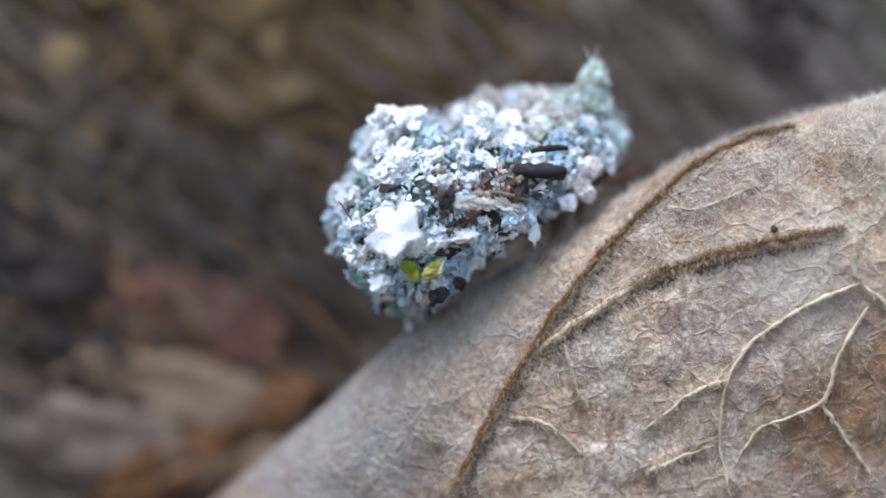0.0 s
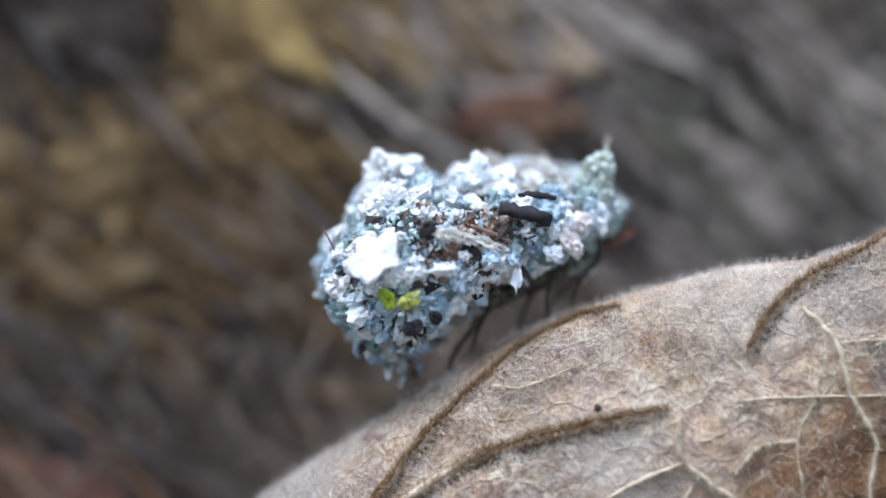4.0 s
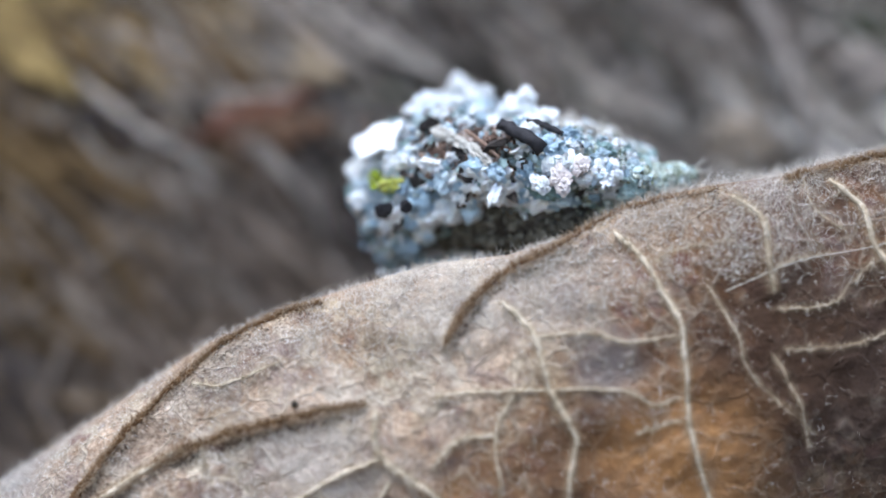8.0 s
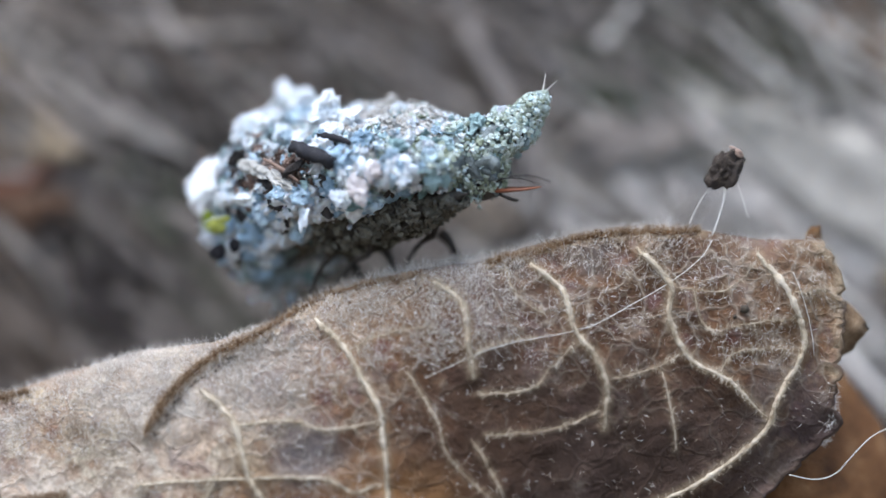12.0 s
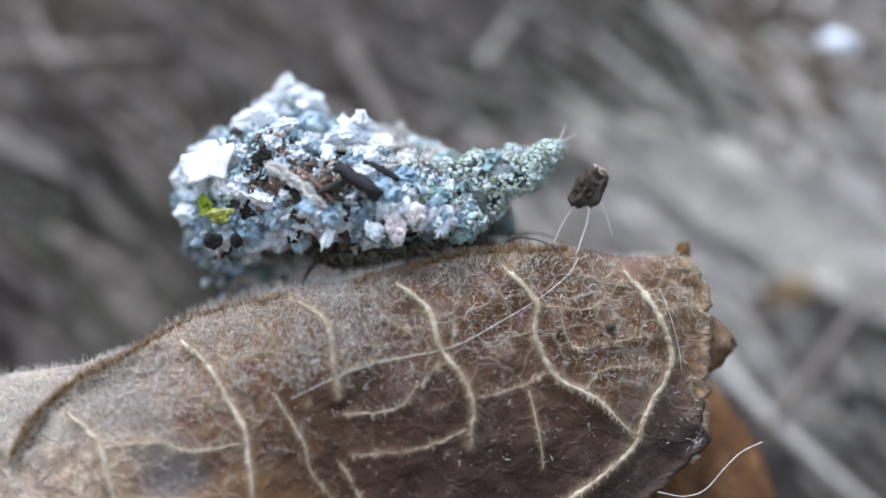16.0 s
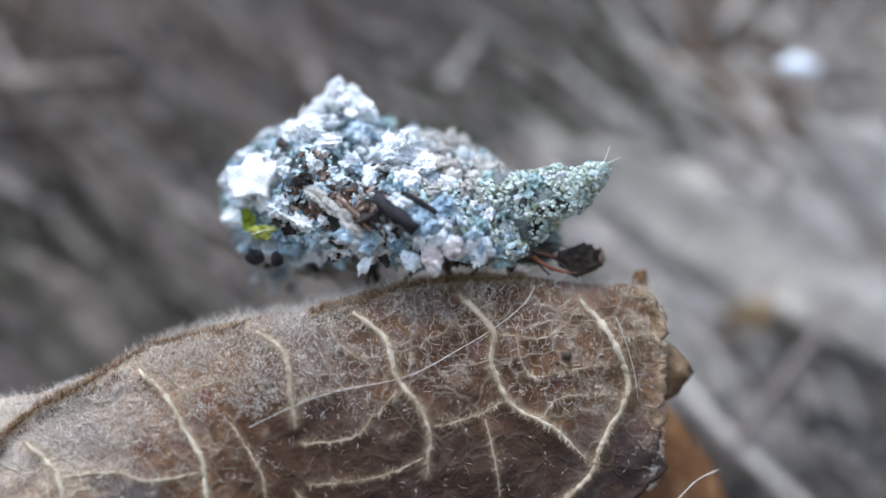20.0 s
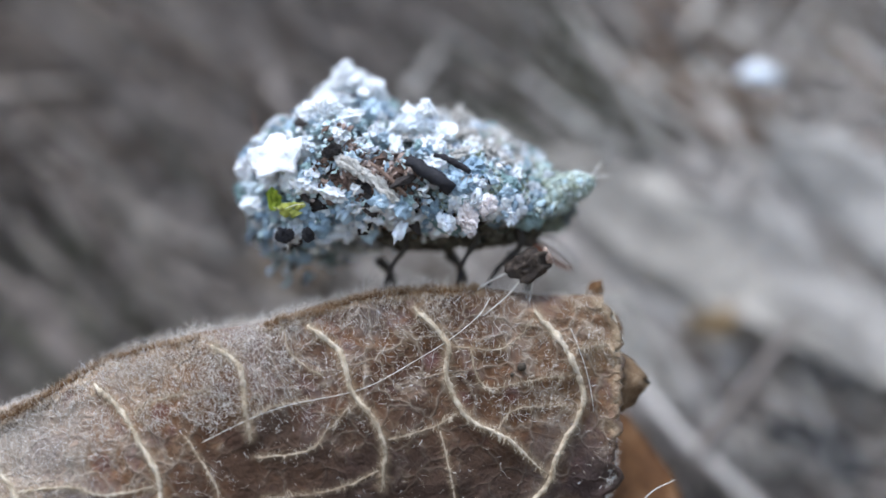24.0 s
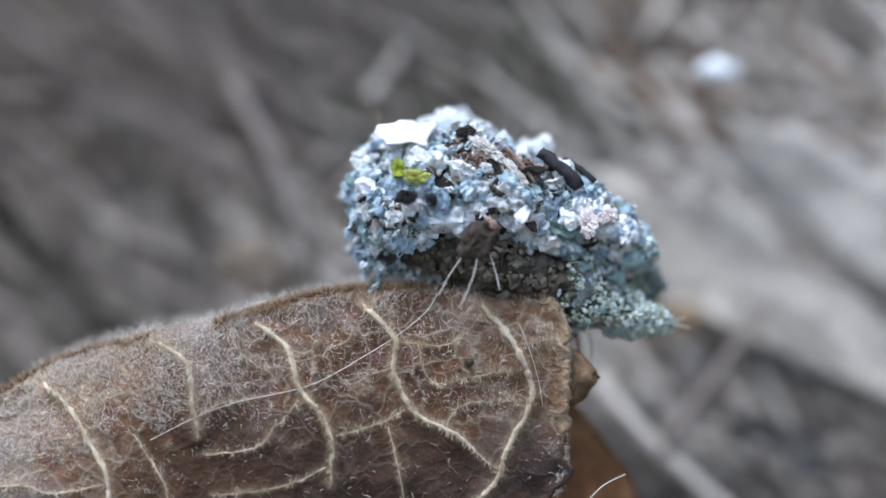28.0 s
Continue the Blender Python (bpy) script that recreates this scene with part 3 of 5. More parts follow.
MINOR_VEINS = [
    [(19.26, -1.91), (20.22, -1.74), (21.18, -1.73), (21.98, -1.96), (23.59, -1.73)],
    [(16.6, -3.6), (17.35, -3.46), (19.91, -3.34), (21.83, -3.32), (22.79, -3.71), (23.62, -3.46)],
    [(18.79, -3.44), (18.32, -4.63), (18.5, -6.36)], [(18.3, -4.63), (17.3, -4.8), (16.5, -5.6)],
    [(25.83, 0.01), (26.8, 0.48), (27.95, 0.64)], [(26.3, -0.95), (27.78, -0.83), (28.43, -0.18), (29.09, 0.46)],
    [(30.07, -0.53), (31.38, -0.22), (32.21, 0.26)], [(31.9, 2.11), (33.48, 2.03), (34.41, 2.88)],
    [(34.06, 1.06), (35.57, 1.21)], [(35.41, 1.96), (36.6, 2.11)],
    [(15.09, -5.31), (13.09, -6.32), (11.5, -7.95), (11.27, -10.16), (11.67, -11.8)],
    [(15.33, -6.02), (14.52, -7.55), (14.13, -8.82), (12.46, -9.66), (11.67, -10.78)],
    [(14.13, -8.82), (15.01, -10.06), (15.78, -10.99)], [(9.91, -4.99), (10.15, -5.75)],
    [(6.73, -7.33), (7.05, -8.43), (7.4, -9.1)], [(9.2, -11.0), (9.76, -10.68), (11.03, -10.17)],
    [(22.5, 0.2), (23.6, 0.75), (25.1, 1.0)], [(22.3, -4.6), (23.0, -4.3), (23.75, -4.1)],
    [(26.2, -2.3), (26.9, -3.6), (27.3, -4.9)], [(31.6, -0.3), (31.9, -1.6), (32.0, -2.6)],
    [(24.3, -0.3), (25.1, -1.6), (25.6, -2.9), (27.4, -4.5)], [(29.9, -1.4), (28.3, -2.0), (26.5, -2.1)],
    [(11.4, -8.2), (10.3, -8.7), (8.9, -9.9)], [(9.6, -3.3), (10.6, -3.3), (12.2, -2.6)], [(5.2, -9.5), (6.3, -9.7), (7.4, -10.6)],
    [(32.5, 2.05), (32.9, 0.9), (34.0, 1.05)], [(33.2, -0.4), (33.9, 0.3), (35.6, 0.3)], [(27.1, 2.7), (27.4, 1.9), (28.3, 1.3)],
]


def vein_points():
    """Points along all veins as x, z, ridge height and ridge half-width."""
    rows = []
    for pts, r0, r1, n, _ in RIBS:
        rows += [(p.x, p.z, 0.10, 0.26) for p in spline([(x, 0, z) for x, z in pts], n * 2)]
    for k, pts in enumerate(MAIN_VEINS):
        rows += [(p.x, p.z, 0.11, 0.24) for p in spline([(x, 0, z) for x, z in pts], 20 * len(pts))]
    for pts in MINOR_VEINS:
        rows += [(p.x, p.z, 0.055, 0.15) for p in spline([(x, 0, z) for x, z in pts], 16 * len(pts))]
    return np.array(rows)


VEIN_POINTS = vein_points()


def vein_nearness(xz):
    """For each x, z: the ridge that the nearest vein raises there, and how much it is a vein (0 to 1)."""
    ridge, near = np.zeros(len(xz)), np.zeros(len(xz))
    for a in range(0, len(xz), 4000):
        q = xz[a:a + 4000]
        d = np.hypot(q[:, :1] - VEIN_POINTS[:, 0], q[:, 1:] - VEIN_POINTS[:, 1])
        g = np.exp(-(d / VEIN_POINTS[:, 3]) ** 2)
        ridge[a:a + 4000] = (g * VEIN_POINTS[:, 2]).max(1)
        near[a:a + 4000] = (np.exp(-(d / (0.55 * VEIN_POINTS[:, 3])) ** 2) * np.minimum(1, VEIN_POINTS[:, 2] / 0.1)).max(1)
    return ridge, near


def build_leaf():
    leaf = new("dry_leaf")
    tagged(leaf, "large curled dry brown leaf with hairy veins lying on litter", "leaf")
    cols, vs, fs = 330, [], []
    ss = [-7.5 + 0.5 * i for i in range(15)] + [0.12 * i for i in range(1, 26)] + [3.0 + 0.13 * i for i in range(1, 109)]
    for i in range(cols + 1):
        u = i / cols
        for s in ss:
            xg = -7 + u * 44.0
            r, zc = roll_radius(xg), crest(xg)
            q = r * math.pi / 2
            if s <= 0:
                z = zc
            elif s < q:
                z = zc - r * (1 - math.cos(s / r))
            else:
                z = zc - r - (s - q)
            z = max(z, FLOOR + 0.2)
            edge = interp(z, TIP_EDGE) + 0.26 * nz(z * 1.3, 5, 2) + 0.24 * nz(z * 3.6, 8, 2) + 0.14 * nz(z * 9, 3, 2)
            x = -7 + u * (edge + 7)
            r, zc = roll_radius(x), crest(x)
            q = r * math.pi / 2
            if s > 0:
                z = max(zc - r - (s - q) if s >= q else zc - r * (1 - math.cos(s / r)), FLOOR + 0.2)
            if s <= 0:
                b = -s
                p = (x, face_y(x, crest(x)) + b * 0.75, crest(x) - back_drop(x, b) + 0.15 * nz(x * 0.6, b * 0.6, 4) * min(1, b))
            else:
                p = (x, face_y(x, z), z)
            lip = max(0.0, 1 - (edge - x) / 0.55) ** 2
            vs.append((p[0], p[1] - 0.22 * lip, p[2]))
    ridge, near = vein_nearness(np.array([(v[0], v[2]) for v in vs]))
    n = len(ss)
    front = [s > 0.2 for s in ss] * (cols + 1)
    vs = [(v[0], v[1] - (g + skin(v[0], v[2]) if f else 0), v[2]) for v, g, f in zip(vs, ridge, front)]
    for i in range(cols):
        for j in range(n - 1):
            a = i * n + j
            fs.append((a, a + 1, a + n + 1, a + n))
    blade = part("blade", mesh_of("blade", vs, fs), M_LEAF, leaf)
    att = blade.data.attributes.new("vein", 'FLOAT', 'POINT')
    att.data.foreach_set("value", [v if f else 0.0 for v, f in zip(near, front)])
    mod = blade.modifiers.new("thickness", 'SOLIDIFY')
    mod.thickness, mod.offset = 0.14 * MM, -1.0

    fuzz = []
    def vein(name, pts, r0, r1, mat, lift=0.3, n=None, label="", hairy=0):
        n = n or max(8, int(9 * (len(pts) - 1)))
        line = spline([(x, 0, z) for x, z in pts], n)
        line = [on_leaf(p.x + 0.05 * nz(p.x * 1.8, 4, p.z * 1.8) + 0.03 * nz(p.x * 6, 4, p.z * 6), p.z + 0.05 * nz(p.x * 1.8, 9, p.z * 1.8) + 0.03 * nz(p.x * 6, 9, p.z * 6), lift * r0) for p in line]
        rad = [(r0 + (r1 - r0) * k / n) * (1 + 0.5 * nz(k * 0.35, r0 * 50, len(pts)) + 0.25 * nz(k * 1.1, pts[0][0], 3)) for k in range(n + 1)]
        rad = [r * min(1.0, 0.25 + 6.0 * (n - k) / n) * min(1.0, 0.5 + 8.0 * k / n) for k, r in enumerate(rad)]
        part(name, mesh_of(name, *tube(line, rad, 7, 0.28)), mat, leaf, label)
        for _ in range(2 * hairy if mat is M_RIB else hairy):
            f = random.random() * n
            i = min(int(f), n - 1)
            c = line[i].lerp(line[i + 1], f - i)
            a = random.uniform(-0.6, 3.7)
            d = Vector((random.uniform(-0.5, 0.5), -0.9 * math.sin(a) - 0.1, math.cos(a) + 0.1)).normalized()
            fuzz.append((c + d * rad[i] * 0.8, d, random.uniform(0.08, 0.25), random.uniform(0.006, 0.012)))

    for pts, r0, r1, n, hairy in RIBS:
        straw_coloured = pts[0][0] == 5.6
        vein("rib", pts, r0, r1, M_VEIN if straw_coloured else M_RIB, 0.9, n, "fuzzy straw-coloured rib" if straw_coloured else "fuzzy brown rib", hairy)
    brown, fuzz, shaded = fuzz, [], []
    # dark hairs along each rib's lower side, standing in for the shade it casts
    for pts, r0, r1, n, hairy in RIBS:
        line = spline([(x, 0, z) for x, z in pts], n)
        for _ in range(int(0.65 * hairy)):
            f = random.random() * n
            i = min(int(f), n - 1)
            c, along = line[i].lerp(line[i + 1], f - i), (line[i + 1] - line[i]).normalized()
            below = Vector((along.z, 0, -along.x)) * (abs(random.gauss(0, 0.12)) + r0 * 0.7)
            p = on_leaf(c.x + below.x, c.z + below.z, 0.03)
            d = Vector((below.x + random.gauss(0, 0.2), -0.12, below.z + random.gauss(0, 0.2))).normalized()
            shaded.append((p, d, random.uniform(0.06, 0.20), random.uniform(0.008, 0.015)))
    hairs("rib_hair", shaded, M_RIBSHADE, leaf, "dark brown hairs standing in for the shade below the ribs")
    for k, pts in enumerate(MAIN_VEINS):
        vein("vein", pts, 0.086 if k != 6 else 0.092, 0.036 if k != 6 else 0.065, M_VEIN, 1.35, 16 * len(pts), "", 420)
    for pts in MINOR_VEINS:
        r = 0.066 if pts[0][0] < 16 and pts[0][1] < -5 else 0.044 if pts[0][0] < 20 else 0.029
        pale = r > 0.03
        vein("vein", pts, r, 0.5 * r if pale else 0.008, M_VEIN if pale else M_VEINLET, 1.5 if pale else 1.9, 10 * len(pts), "", 150 if pale else 70)


    roots = []
    rnd = random.Random(5)
    while len(roots) < 24000:
        x = rnd.uniform(-1, 37)
        h = rnd.random() ** 1.6 * 12
        z = crest(x) - h
        if x > interp(z, TIP_EDGE) - 0.05 or rnd.random() > 0.12 + 1.6 * max(0.0, nz(x * 0.9, 2, z * 0.9) + 0.1):
            continue
        if (x < 23 and h > 1.6 and rnd.random() < 0.58) or (x > 23 and z < -0.3 and rnd.random() < 0.85) or (x > 28 and rnd.random() < 0.6):
            continue
        n_up = max(0.0, 1 - h / 1.2)
        d = Vector((rnd.gauss(0, 0.55), -0.75 + 0.4 * n_up, rnd.gauss(0.15, 0.45) + 0.7 * n_up)).normalized()
        roots.append((on_leaf(x, z, 0.02), d, rnd.uniform(0.10, 0.30) * (1 - 0.2 * n_up), rnd.uniform(0.0032, 0.0064)))
    for _ in range(9000):
        x = rnd.uniform(13, 34)
        z = crest(x) - 0.15 - rnd.random() ** 1.4 * 2.4
        if x > 27.5 and rnd.random() < 0.75:
            continue
        d = Vector((rnd.gauss(0, 0.5), -0.5, rnd.gauss(0.5, 0.5))).normalized()
        roots.append((on_leaf(x, z, 0.03), d, rnd.uniform(0.14, 0.36), rnd.uniform(0.0035, 0.0066)))
    for _ in range(900):
        z = rnd.uniform(-2.5, 3.4)
        x = interp(z, TIP_EDGE) - abs(rnd.gauss(0.03, 0.12))
        d = Vector((rnd.gauss(0.5, 0.5), -0.5, rnd.gauss(0, 0.6))).normalized()
        roots.append((on_leaf(x, z, 0.05), d, rnd.uniform(0.08, 0.25), rnd.uniform(0.004, 0.008)))
    for _ in range(3400):
        x = rnd.uniform(3, 37) if rnd.random() < 0.45 else rnd.uniform(21, 32)
        b = abs(rnd.gauss(0, 0.3))
        p = Vector((x, face_y(x, crest(x)) + b * 0.75, crest(x) - back_drop(x, b)))
        d = Vector((rnd.uniform(-0.9, 0.9), rnd.uniform(-0.6, 0.3), 1)).normalized()
        roots.append((p, d, rnd.uniform(0.12, 0.38) * (1.4 if 21 < x < 32 else 1.0), rnd.uniform(0.0045, 0.008)))
    hairs("leaf_hair", roots, M_HAIR, leaf, "fine pale hairs")
    hairs("rib_hair", brown, M_FUZZ, leaf, "short brown hairs")
    hairs("vein_hair", fuzz, M_VEIN, leaf, "short straw-coloured hairs")

    # the rust-coloured under-fold, the frayed corner and the dark withered tip
    vs, fs = [], []
    for i in range(22):
        z = 0.6 - 0.62 * i
        out = interp(-z, [(-0.6, 36.6), (0.15, 37.1), (1.2, 37.95), (2.2, 38.63), (3.6, 39.06), (6, 39.3), (9, 39.0), (13, 37.5)])
        for j in range(14):
            f = j / 13
            x = 33.5 + (out - 33.5) * f
            vs.append((x, 83.1 + 1.2 * f * f - 1.1 * math.sin(f * 3.0) * min(1, i * 0.15) + 0.15 * nz(x, z, 6), z + 0.1 * nz(x * 1.5, z, 1)))
    for i in range(21):
        for j in range(13):
            a = i * 14 + j
            fs.append((a, a + 14, a + 15, a + 1))
    fold = part("under_fold", mesh_of("under_fold", vs, fs), M_FOLD, leaf, "rust-brown folded underside")
    mod = fold.modifiers.new("thickness", 'SOLIDIFY')
    mod.thickness = 0.12 * MM
    vs, fs = [], []
    for i in range(15):
        f = i / 14
        for j in range(13):
            g = j / 12 * 2 - 1
            h = 0.98 * (1 - f) ** 0.75 + 0.06
            x = 36.55 + 1.02 * f + 0.10 * nz(f * 3, g * 2, 4)
            vs.append((x, 81.75 - 0.55 * (1 - g * g) * (0.4 + 0.6 * math.sin(f * 2.6)) + 0.16 * nz(f * 5, g * 3, 8), 0.92 + 0.02 * f + g * h + 0.10 * nz(f * 4, g * 4, 2)))
    for i in range(14):
        for j in range(12):
            a = i * 13 + j
            fs.append((a, a + 1, a + 14, a + 13))
    tip = part("withered_tip", mesh_of("withered_tip", vs, fs), M_TIP, leaf, "shrivelled dark brown tip")
    mod = tip.modifiers.new("thickness", 'SOLIDIFY')
    mod.thickness = 0.12 * MM
    part("tip_bud", mesh_of("tip_bud", *moved(lumpy(8, 0.5), place(37.55, 81.6, 0.95, (0.16, 0.18, 0.10), 0, 25, 0))), M_DARK, leaf, "blackened point")
    part("frayed_corner", mesh_of("frayed_corner", *merged([
        moved(lumpy(11, 0.5), place(36.2, 82.25, 3.62, (0.22, 0.25, 0.30), 0, 20, 0)),
        moved(lumpy(12, 0.5), place(36.85, 82.1, 2.55, (0.10, 0.14, 0.32), 0, -15, 0))])), M_RIB, leaf, "crumbled brown leaf corner")
    for x, z, s in ((12.61, -3.85, 0.11), (33.98, 1.47, 0.13), (33.7, 1.25, 0.06), (36.55, -0.75, 0.14)):
        part("frass_speck", mesh_of("frass_speck", *moved(lumpy(int(x * 9), 0.3, 2), place(*on_leaf(x, z, 0.03), s))), M_DARK, leaf, "tiny black speck")


build_leaf()


def strand(name, pts, r, label, category, lift=0.06, n=40):
    line = spline([(p[0], 0, p[1]) if len(p) == 2 else p for p in pts], n)
    line = [on_leaf(p.x, p.z, lift) if p.y == 0 else p for p in line]
    ob = part(name, mesh_of(name, *tube(line, [r * (1 + 0.15 * nz(k * 0.3, 2, 1)) for k in range(n + 1)], 5)), M_SILK)
    tagged(ob, label, category)


strand("silk_thread", [(24.8, -0.5), (26.2, 0.15), (27.33, 0.52), (29.4, 0.94), (31.0, 1.75), (32.0, 2.35), (32.75, 2.95), (33.1, 3.45)], 0.0095, "long pale silk thread lying across the leaf", "thread", 0.10)
strand("plant_fibre", [(35.3, -3.3), (36.1, -3.45), (36.72, -3.25), (37.3, -2.6), (37.76, -2.18), (38.37, -1.9)], 0.013, "thin pale plant fibre sticking out from the leaf", "fibre", 0.5)
strand("plant_fibre", [(35.42, 2.54), (35.65, 1.95), (35.83, 1.37), (35.98, 0.7), (36.04, 0.12)], 0.008, "thin pale plant fibre on the leaf tip", "fibre", 0.12)


# ---- litter on the bank behind ----
# kinds of dead grass, and where on the bank each one prevails: x, z, half-widths, weight
GRASS = {"ochre": M_OCHRE, "grey": M_GREY, "pale": M_PALE, "brown": M_BROWN, "beige": M_STEM, "dark": M_DARKSTRAW, "tan": M_TANSTRAW, "olive": M_OLIVE}
GRASS_LABELS = {"ochre": "ochre-brown dry stems on the bank", "grey": "weathered grey-brown grass stems on the bank", "pale": "pale bleached straw on the bank",
                "brown": "brown dry grass stems on the bank", "beige": "bleached beige grass stems on the bank", "dark": "dark grass stems on the bank",
                "tan": "orange-brown dry stems on the bank", "olive": "olive-grey mossy stems on the bank"}
GRASS_PATCHES = [
    (-4, 1.0, 6.5, 3.6, "ochre", 4), (1.6, 6.4, 3.0, 3.2, "ochre", 4), (5.3, 8.4, 3.5, 2.4, "ochre", 3), (-3.4, 3.2, 3.0, 2.6, "ochre", 3),
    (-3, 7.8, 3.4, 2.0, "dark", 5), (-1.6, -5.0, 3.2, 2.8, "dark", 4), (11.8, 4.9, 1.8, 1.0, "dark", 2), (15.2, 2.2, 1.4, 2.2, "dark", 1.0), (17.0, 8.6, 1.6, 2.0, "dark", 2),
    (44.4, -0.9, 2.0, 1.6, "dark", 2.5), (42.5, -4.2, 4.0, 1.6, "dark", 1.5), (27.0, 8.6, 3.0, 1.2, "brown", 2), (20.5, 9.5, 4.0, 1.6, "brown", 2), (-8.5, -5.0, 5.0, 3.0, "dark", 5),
    (7.6, 6.0, 2.6, 2.0, "beige", 2.5), (11.5, 9.0, 3.2, 2.2, "beige", 2.5), (19.0, 12.6, 3.0, 1.6, "beige", 1), (29.0, 4.6, 4.0, 2.4, "beige", 2.2), (29.5, 4.6, 3.2, 2.2, "pale", 1.6),
    (32.2, 6.2, 3.6, 2.0, "pale", 4.0), (20.0, 6.4, 4.0, 2.6, "beige", 0.4), (38.8, 6.0, 3.4, 4.0, "pale", 7), (42.2, 5.0, 4.2, 4.8, "pale", 8), (40.5, 6.5, 5.0, 0.7, "tan", 2.5), (44.0, 3.8, 4.0, 0.6, "tan", 2.5), (45.0, 1.2, 2.4, 0.8, "dark", 3), (47.5, 6.0, 6.0, 5.5, "pale", 8), (44.0, -2.5, 4.0, 2.5, "grey", 4),
    (41.3, 2.2, 1.3, 0.9, "tan", 14), (39.8, 11.0, 1.3, 1.6, "tan", 5), (10.5, 5.5, 1.7, 0.7, "tan", 3), (43.4, 10.4, 1.2, 1.2, "tan", 5), (-5.5, -8.0, 4.0, 1.6, "tan", 3),
    (35.2, 9.8, 2.6, 1.6, "olive", 5), (30.3, 8.8, 1.3, 1.1, "olive", 3), (19.2, 3.4, 2.6, 2.0, "olive", 1.6),
]


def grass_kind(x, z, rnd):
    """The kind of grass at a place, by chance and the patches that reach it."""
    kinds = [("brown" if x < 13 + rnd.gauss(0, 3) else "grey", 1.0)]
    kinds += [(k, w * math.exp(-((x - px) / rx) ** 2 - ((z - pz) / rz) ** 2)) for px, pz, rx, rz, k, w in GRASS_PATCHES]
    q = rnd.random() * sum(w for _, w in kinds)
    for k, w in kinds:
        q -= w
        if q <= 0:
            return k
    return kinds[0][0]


def build_grass():
    """Thin dry stems lying all over the bank, one heap for each kind."""
    rnd = random.Random(3)
    heaps = {k: [] for k in GRASS}
    for n in range(12000):
        x, z = (rnd.uniform(-16, 52), rnd.uniform(-15, 17)) if n % 8 else (rnd.uniform(-45, 85), rnd.uniform(-17, 30))
        a = radians(rnd.gauss(-43 + 0.15 * (x - 20) * (x > 20), 13) + (90 if rnd.random() < 0.06 else 0))
        ln, w = rnd.uniform(2.5, 11), 0.035 + 0.15 * rnd.random() ** 2
        bow, up = rnd.uniform(-0.12, 0.12) * ln, rnd.uniform(0.05, 1.0)
        pts = []
        for k in range(5):
            f = k / 4 - 0.5
            px = x + math.cos(a) * f * ln - math.sin(a) * bow * (1 - 4 * f * f)
            pz = z + math.sin(a) * f * ln + math.cos(a) * bow * (1 - 4 * f * f)
            pts.append(Vector((px, bank_y(px, pz) - up - 0.3 * f, pz)))
        heaps[grass_kind(x, z, rnd)].append(tube(pts, [w * (1 - 0.6 * abs(k / 4 - 0.5)) for k in range(5)], 4, 0.1, 0.7))
    for kind, bits in heaps.items():
        ob = part("dry_grass", mesh_of("dry_grass", *merged(bits)), GRASS[kind])
        tagged(ob, GRASS_LABELS[kind], "straw", kind="stuff")


build_grass()

FRAGMENT_MATS = {}


def fragment_mat(c):
    if c not in FRAGMENT_MATS:
        lo, hi = tuple(v * 0.6 for v in c), tuple(min(0.85, v * 1.35) for v in c)
        FRAGMENT_MATS[c] = simple("litter_fragment", [(0.3, lo), (0.5, c), (0.7, hi)], 1.2, 0.85, 0.2, 0.15)
    return FRAGMENT_MATS[c]


def fragment(x, z, length, width, angle, c, label, lift=1.2, seed=0):
    """A curved broken piece of dead leaf leaning on the bank."""
    vs, fs = [], []
    nu, nv = 12, 6
    for i in range(nu + 1):
        u = i / nu * 2 - 1
        half = width * 0.5 * max(0.05, 1 - u * u) ** 0.7
        for j in range(nv + 1):
            v = j / nv * 2 - 1
            rag = 1 + 0.55 * nz(u * 2.2 + seed, v * 1.5, 1) + 0.3 * nz(u * 6 + seed, v * 4, 2)
            vs.append((u * length * 0.5 * rag, 0.12 * width * v * u + 0.4 * nz(u * 2 + seed, v * 2, 5), v * half * rag))
    for i in range(nu):
        for j in range(nv):
            a = i * (nv + 1) + j
            fs.append((a, a + 1, a + nv + 2, a + nv + 1))
    ob = part("leaf_fragment", mesh_of("leaf_fragment", vs, fs), fragment_mat(c))
    ob.matrix_basis = pose(x * MM, (bank_y(x, z) - 0.45 * lift) * MM, z * MM, 0, -angle, 0)
    mod = ob.modifiers.new("thickness", 'SOLIDIFY')
    mod.thickness = 0.2 * MM
    tagged(ob, label, "leaf fragment", "dead leaf pieces on the bank")
    line = [Vector((length * 0.42 * (k / 4 - 1), 0.4 * nz((k / 4 - 1) * 2 + seed, 0, 5) - 0.08, 0)) for k in range(9)]
    part("midrib", mesh_of("midrib", *tube(line, [0.09 - 0.007 * k for k in range(9)], 5)), fragment_mat(c), ob)
    return ob


